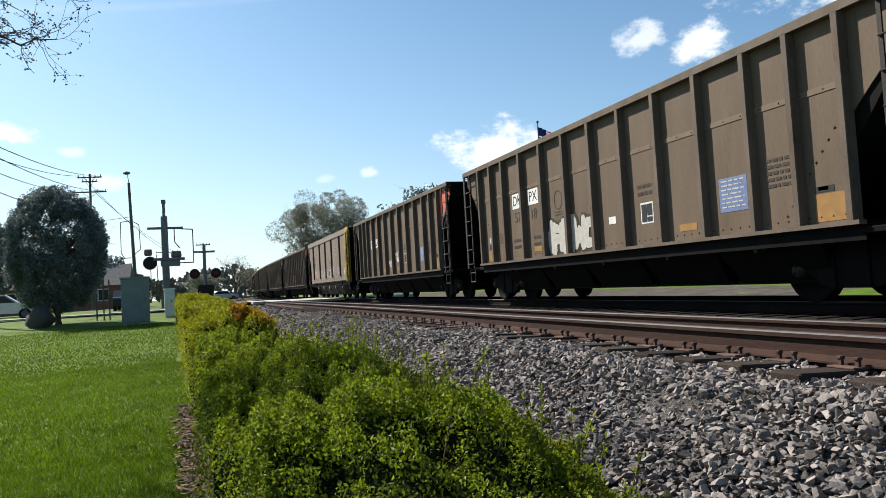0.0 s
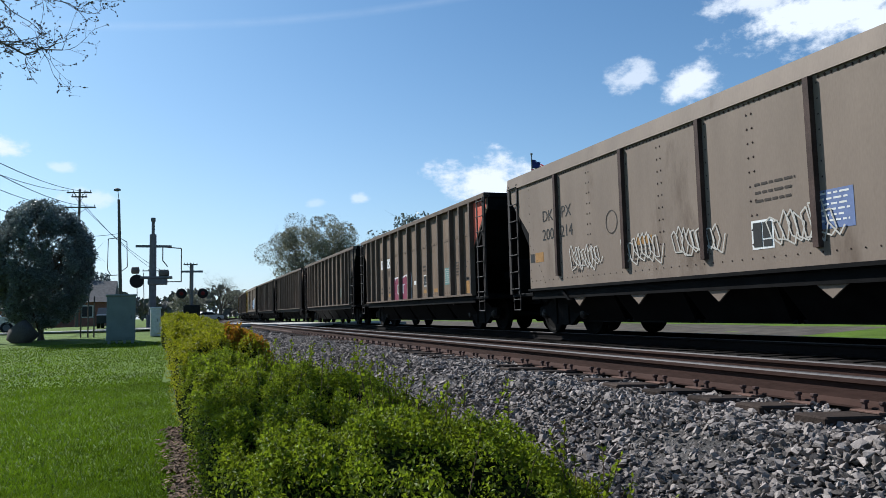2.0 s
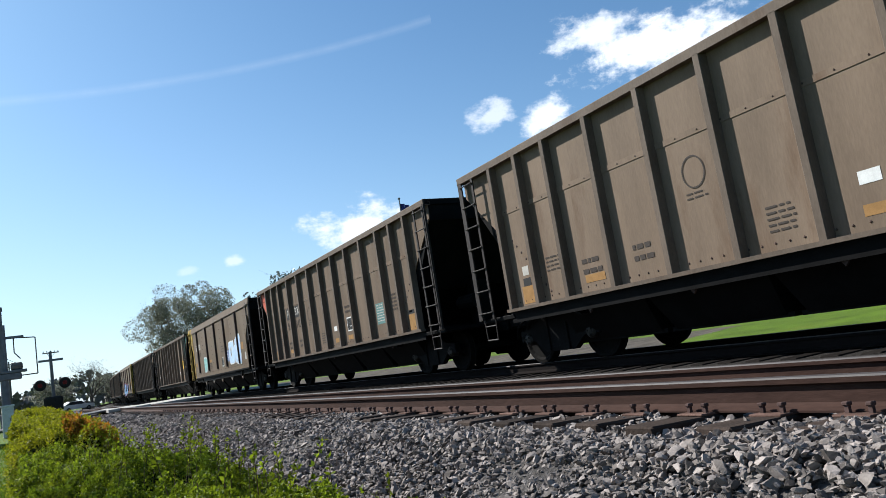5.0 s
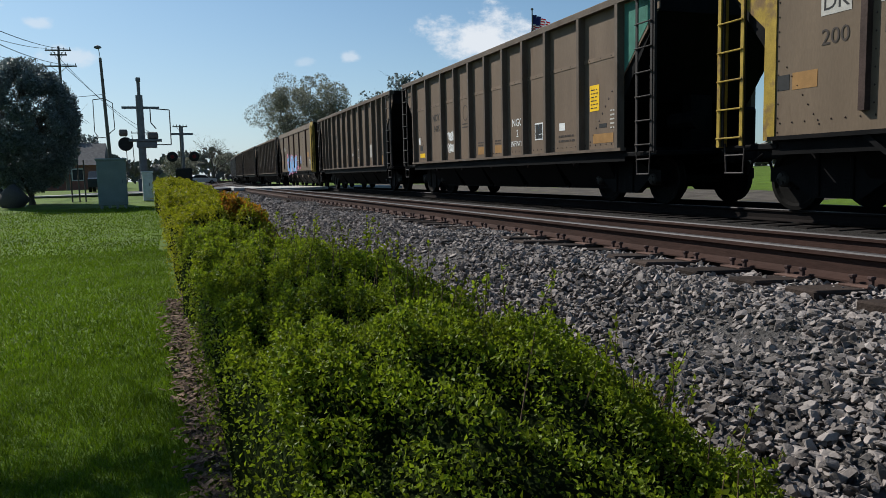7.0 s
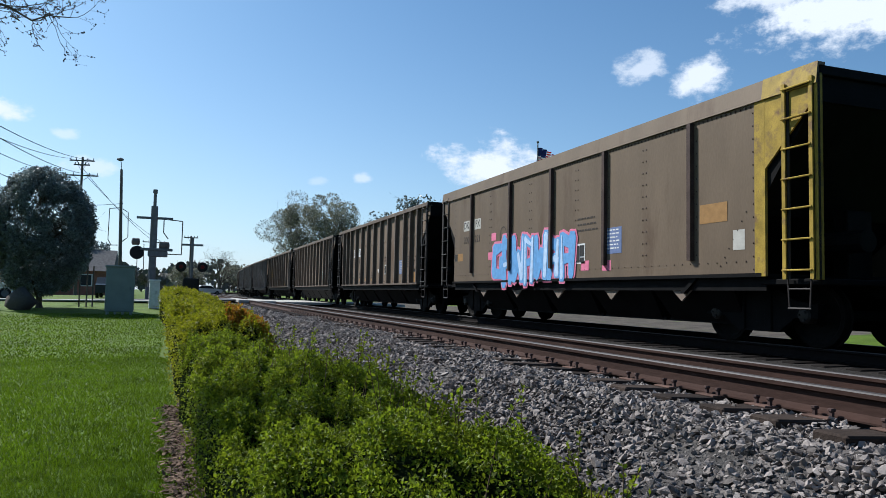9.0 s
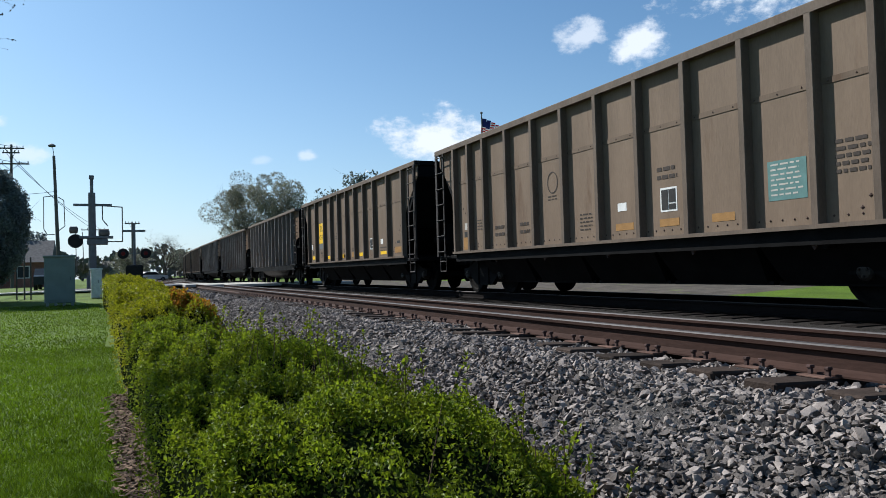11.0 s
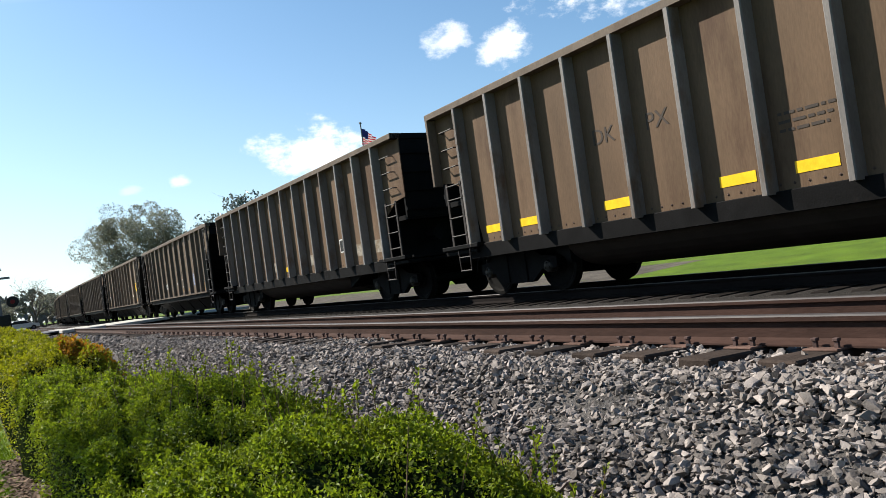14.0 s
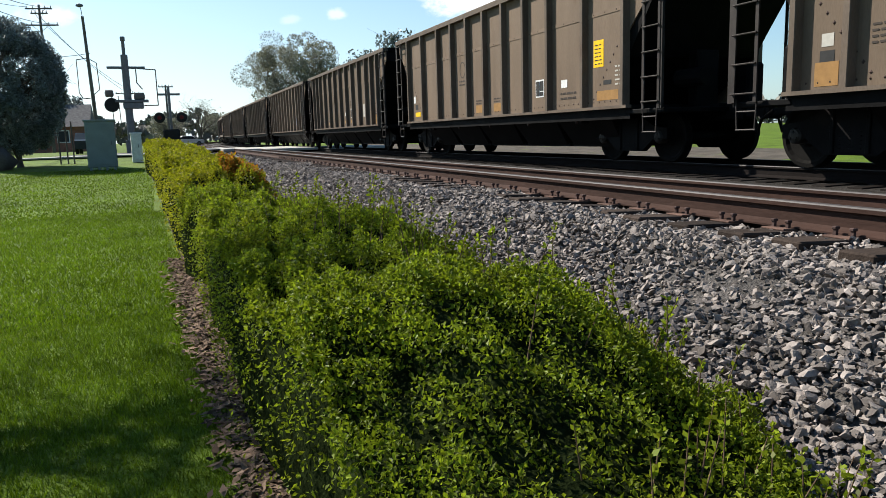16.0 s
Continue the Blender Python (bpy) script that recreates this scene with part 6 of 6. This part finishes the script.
def standard_marks(k, w, kind):
    rng = random.Random(100 + k)
    if kind == "r":
        label_box(w, bay(7), 1.62, 0.33)
        panel(w, bay(9), 1.66, 0.60, 0.52, rng.choice([SIGNGREEN, DIMBLUE, PALE, SIGNGREEN]), "notice", "painted notice board")
        bars(w, bay(9), 1.86, 0.50, 7, 0.066, PALE, k, 0.022)
        for i in rng.sample(range(2, 9), 3):
            panel(w, bay(i), 1.26, rng.uniform(0.32, 0.5), 0.12, ORANGE, "orange_stripe")
        panel(w, bay(11), 1.26, 0.52, 0.36, ORANGE, "orange_patch")
        panel(w, bay(11) + 0.1, 1.50, 0.30, 0.08, INK, "card_holder")
        panel(w, bay(11) + 0.12, 1.51, 0.16, 0.05, WHITE, "card")
        bars(w, bay(5), 1.55, 0.4, 5, 0.07, FAINT, k + 50, 0.025)
        bars(w, bay(7), 2.08, 0.5, 2, 0.13, FAINT, k + 60, 0.06)
        bars(w, bay(10), 2.0, 0.5, 5, 0.09, FAINT, k + 70, 0.045)
        bars(w, bay(2), 1.5, 0.5, 2, 0.16, FAINT, k + 80, 0.07)
        bars(w, bay(3), 1.5, 0.42, 2, 0.16, FAINT, k + 85, 0.07)
        bars(w, bay(1), 1.75, 0.4, 4, 0.07, FAINT, k + 90, 0.025)
        panel(w, bay(0), 1.24, 0.36, 0.30, ORANGE, "orange_patch")
        panel(w, bay(0), 1.46, 0.22, 0.14, INK, "card_holder")
        panel(w, bay(0), 1.66, 0.18, 0.16, PALE, "small_plate")
        panel(w, bay(6) + 0.05, 1.60, 0.24, 0.14, WHITE, "small_plate")
        ring(w, bay(4), 2.28, 0.19)
        bars(w, bay(4), 2.0, 0.36, 2, 0.06, FAINT, k + 95, 0.02)
    elif kind == "t":
        label_box(w, bay(7, WIDE_RIBS), 1.55, 0.33)
        for i in (4, 5):
            panel(w, bay(i, WIDE_RIBS), 1.24, 0.44, 0.20, ORANGE, "orange_stripe")
            bars(w, bay(i, WIDE_RIBS), 1.44, 0.4, 2, 0.07, FAINT, k + i, 0.03)
        ring(w, bay(3, WIDE_RIBS), 2.34, 0.19)
        bars(w, bay(3, WIDE_RIBS), 2.02, 0.5, 2, 0.09, FAINT, k + 30, 0.035)
        panel(w, bay(8, WIDE_RIBS) + 0.2, 1.58, 0.24, 0.16, WHITE, "small_plate")
        bars(w, bay(8, WIDE_RIBS), 1.36, 0.7, 2, 0.1, FAINT, k + 40, 0.04)
        panel(w, bay(0, WIDE_RIBS) + 0.1, 1.26, 0.5, 0.14, YELLOW_BRIGHT, "reflector_stripe")
        panel(w, bay(0, WIDE_RIBS) + 0.2, 1.50, 0.26, 0.16, INK, "card_holder")
        panel(w, bay(0, WIDE_RIBS) + 0.38, 1.74, 0.16, 0.22, WHITE, "small_plate")
        panel(w, bay(9, WIDE_RIBS), 1.26, 0.7, 0.18, ORANGE, "orange_patch")
        panel(w, bay(9, WIDE_RIBS), 1.50, 0.26, 0.08, INK, "card_holder")
        bars(w, bay(9, WIDE_RIBS) - 0.35, 1.75, 0.2, 5, 0.08, PALE, k + 44, 0.03)
    elif kind in "sb":
        label_box(w, -1.2, 1.55)
        panel(w, -2.4, 1.75, 0.62, 0.5, DIMBLUE, "notice", "painted notice board")
        bars(w, -2.4, 1.94, 0.5, 6, 0.07, WHITE, k, 0.025)
        panel(w, -5.2, 2.0, 0.62, 0.30, ORANGE, "orange_patch")
        panel(w, 5.6, 1.75, 0.4, 0.22, ORANGE, "orange_patch")
        panel(w, 1.6, 1.75, 0.5, 0.14, ORANGE, "orange_stripe")
        bars(w, 1.6, 1.62, 0.6, 4, 0.08, FAINT, k + 9)
        bars(w, -1.5, 2.25, 0.8, 3, 0.12, FAINT, k + 8)
        panel(w, -5.75, 1.55, 0.24, 0.3, PALE, "small_plate")
        panel(w, 5.95, 1.75, 0.2, 0.2, INK, "card_holder")
        ring(w, 2.6, 2.2)


def marks():
    for k, w in WAGONS.items():
        kind = KINDS.get(k, "r")
        if kind in "sb":
            w["smooth_side"] = 1
        if kind in "gu":
            w["tub_side"] = 1
        standard_marks(k, w, kind)

    def number(k, a, b, c, d, patch=None, ink=INK, size=0.36):
        w = WAGONS[k]
        p, q = (5.15, 4.32) if w.get("smooth_side") else (3.77, 2.86)
        up = 0.22 if w.get("smooth_side") else 0.1
        letters(w, p, 2.42 + up, a, size, ink, patch)
        letters(w, q, 2.42 + up, b, size, ink, patch)
        letters(w, p, 2.0 + up, c, size, ink if patch is None else FAINT)
        letters(w, q, 2.0 + up, d, size, ink if patch is None else FAINT)

    number(0, "DK", "PX", "57", "18", WHITE)
    number(1, "MI", "LX", "25", "034", WHITE)
    number(2, "DK", "PX", "200", "214")
    number(3, "MI", "LX", "51", "18", WHITE)
    number(6, "FU", "RX", "930", "345", INK, PALE)
    number(7, "DK", "PX", "200", "107", PALE, INK, 0.28)
    letters(WAGONS[8], bay(1, WIDE_RIBS), 2.38, "NDYX", 0.30)
    letters(WAGONS[8], bay(1, WIDE_RIBS), 2.04, "34257", 0.26)
    number(9, "DK", "PX", "730", "098")
    number(10, "DK", "PX", "200", "221", PALE, INK, 0.28)
    number(11, "DK", "PX", "57", "43", WHITE)
    number(4, "DK", "PX", "73", "40", None, FAINT)
    number(17, "DK", "PX", "730", "096", None, FAINT)
    for k in (9, 2):
        w = WAGONS[k]
        y = 3.9 if k == 2 else bay(2)
        letters(w, y, 1.5, "LD LMT", 0.14)
        letters(w, y, 1.34, "LT WT", 0.14)
    w = WAGONS[13]
    panel(w, bay(1, WIDE_RIBS), 2.28, 1.0, 0.86, YELLOW_BRIGHT, "yellow_patch")
    letters(w, bay(1, WIDE_RIBS), 2.46, "TILX", 0.34)
    letters(w, bay(1, WIDE_RIBS), 2.10, "421749", 0.30)
    panel(w, bay(1, WIDE_RIBS), 1.72, 0.95, 0.24, GALV, "tape_strip", "torn silver tape")
    letters(w, bay(1, WIDE_RIBS), 1.45, "LD LMT", 0.14)
    letters(w, bay(1, WIDE_RIBS), 1.28, "LT WT", 0.14)
    for i in (2, 4, 6, 8):
        panel(w, bay(i, WIDE_RIBS), 1.22, 0.7, 0.13, YELLOW_BRIGHT, "reflector_stripe")
    graffiti(WAGONS[0], 1.2, 1.45, 2.4, 0.7, 5, FAINT, PALE, 3)
    scribble(WAGONS[1], bay(5), 1.5, 0.8, 0.35, WHITE, 5)
    scribble(WAGONS[1], bay(6), 1.75, 0.7, 0.4, WHITE, 6)
    for i, y in enumerate((3.6, 1.7, 0.2, -1.9, -4.3)):
        scribble(WAGONS[2], y, 1.6, 1.1, 0.6, PALE, 20 + i, 0.011)
    graffiti(WAGONS[3], 1.25, 1.45, 2.6, 0.78, 4, WHITE, MAROON, 8)
    graffiti(WAGONS[7], 2.9, 1.65, 0.8, 0.72, 2, WHITE, TURQ, 9)
    graffiti(WAGONS[7], -3.9, 1.85, 2.2, 0.95, 3, WHITE, PALEBLUE, 10)
    scribble(WAGONS[8], bay(2, WIDE_RIBS), 1.75, 0.5, 0.3, WHITE, 12, 0.014)
    scribble(WAGONS[8], bay(2, WIDE_RIBS), 1.4, 0.5, 0.3, WHITE, 14, 0.014)
    letters(WAGONS[8], bay(6, WIDE_RIBS), 1.82, "NGC", 0.26, WHITE)
    letters(WAGONS[8], bay(6, WIDE_RIBS), 1.56, "2", 0.24, WHITE)
    letters(WAGONS[8], bay(6, WIDE_RIBS), 1.32, "INFINITY", 0.18, WHITE)
    graffiti(WAGONS[10], 1.1, 1.55, 4.2, 1.1, 7, PINK, BLUE, 15, PALEBLUE)
    for y, z in ((3.2, 2.2), (3.4, 1.7), (-1.4, 1.3), (-2.2, 1.28)):
        panel(WAGONS[10], y, z, 0.3, 0.2, PINK, "paint_patch")
    scribble(WAGONS[17], bay(4), 1.6, 0.9, 0.3, WHITE, 17)
    for k in (8, 18):
        panel(WAGONS[k], bay(9, WIDE_RIBS) + 0.3, 2.05, 0.34, 0.5, YELLOW_BRIGHT, "notice", "yellow notice board")
        bars(WAGONS[k], bay(9, WIDE_RIBS) + 0.3, 2.2, 0.26, 6, 0.07, INK, k, 0.02)
    for k, mt in ((3, RED), (1, RED), (8, GREEN), (6, RED)):
        s = 1 if k == 6 else -1
        tri = [(s * (HALF - BAY + 0.05), TOP - 0.16), (s * (HALF - 0.12), TOP - 0.16), (s * (HALF - 0.12), 3.40), (s * (HALF - BAY + 0.05), 2.42)]
        part("painted_corner", Build().prism(tri, 0, -SHEET - 0.006, -SHEET - 0.002), mt, WAGONS[k], "faded painted corner panel")
    for k in (16,):
        for i in (3, 6, 9, 10):
            panel(WAGONS[k], GON_RIBS[11 - i] - 0.55, 1.40, 0.5, 0.3, PRIMER, "primer_patch")
        label_box(WAGONS[k], GON_RIBS[3] - 0.55, 1.6, 0.3)
    for k in (14, 15):
        letters(WAGONS[k], GON_RIBS[8] + 0.55, 2.3, "DK", 0.34, FAINT)
        letters(WAGONS[k], GON_RIBS[7] + 0.55, 2.3, "PX", 0.34, FAINT)
        bars(WAGONS[k], GON_RIBS[5] + 0.5, 1.9, 0.7, 3, 0.1, FAINT, k)
        panel(WAGONS[k], GON_RIBS[2] + 0.55, 1.75, 0.55, 0.36, FAINT, "worn_plate")


PRIMER = material("dull_primer", (0.24, 0.21, 0.17), 0.8, 0.0, 0.3, 6, 40, 0.1, (0.16, 0.12, 0.08), 0.5)
MAROON = plain("maroon_spray_paint", (0.20, 0.05, 0.08), 0.5)
DIMBLUE = plain("faded_blue_notice_paint", (0.13, 0.17, 0.30), 0.6)
PALEBLUE = plain("pale_blue_spray_paint", (0.42, 0.55, 0.72), 0.5)
marks()
# how far the train runs ahead of or behind an even pace, as it slackens and pulls
PACE_T = [0, 0.5, 1, 1.5, 2, 2.5, 3, 4.2, 5.5, 6, 6.5, 7, 7.5, 8, 8.5, 9, 9.5, 10, 11.2, 12.5, 13, 13.5, 14, 14.5, 15, 15.5, 16]
PACE = [0.44, 0.30, 0.15, 0.02, -0.09, -0.06, 0.02, 0.0, -0.12, 0.45, 0.60, 0.68, 0.66, 0.50, 0.46, 0.34, 0.32, 0.26, 0.05, -0.09, 0.06, 0.12, 0.22, 0.24, 0.24, 0.36, 0.40]


def rolled(t):
    return 17.590 * t + 0.0328 * (t - 8) ** 2 / 2 - float(np.interp(t, PACE_T, PACE))


def wagon_pose(k, t):
    s = 13.12 + PITCH * k - rolled(t)
    x, y, a = along(TRACK2, s)
    return pose(x, y, Z2, 0, 0, -math.degrees(a))


def flag_rows(i):
    rows = []
    for j in range(65):
        t = j * 0.25
        x, y, a = 0.05, 0.0, 0.0
        head = -20 + 30 * math.sin(0.45 * t + 1.0)
        for q in range(i + 1):
            a = radians(head + (10 + 9 * q) * math.sin(2.4 * t - 0.9 * q))
            if q < i:
                x, y = x + 0.31 * math.cos(a), y + 0.31 * math.sin(a)
        rows.append((t, pose(x, y, 10.9 - 0.10 * i - 0.02 * i * i, 0, 8 + 3 * i, math.degrees(a))))
    return rows


def motions():
    for i, p in enumerate(FLAG_PANELS):
        walk(p, flag_rows(i))
    for k, w in WAGONS.items():
        walk(w, [(t / 2, wagon_pose(k, t / 2)) for t in range(33)])
        if 0 <= k <= 20:
            for part_ in w.children_recursive:
                if part_.name.startswith("wheelset"):
                    y = part_.matrix_basis.translation.y
                    walk(part_, [(f / FPS, pose(0, y, 0.457, math.degrees(rolled(f / FPS) / 0.457))) for f in range(16 * FPS + 1)])


motions()
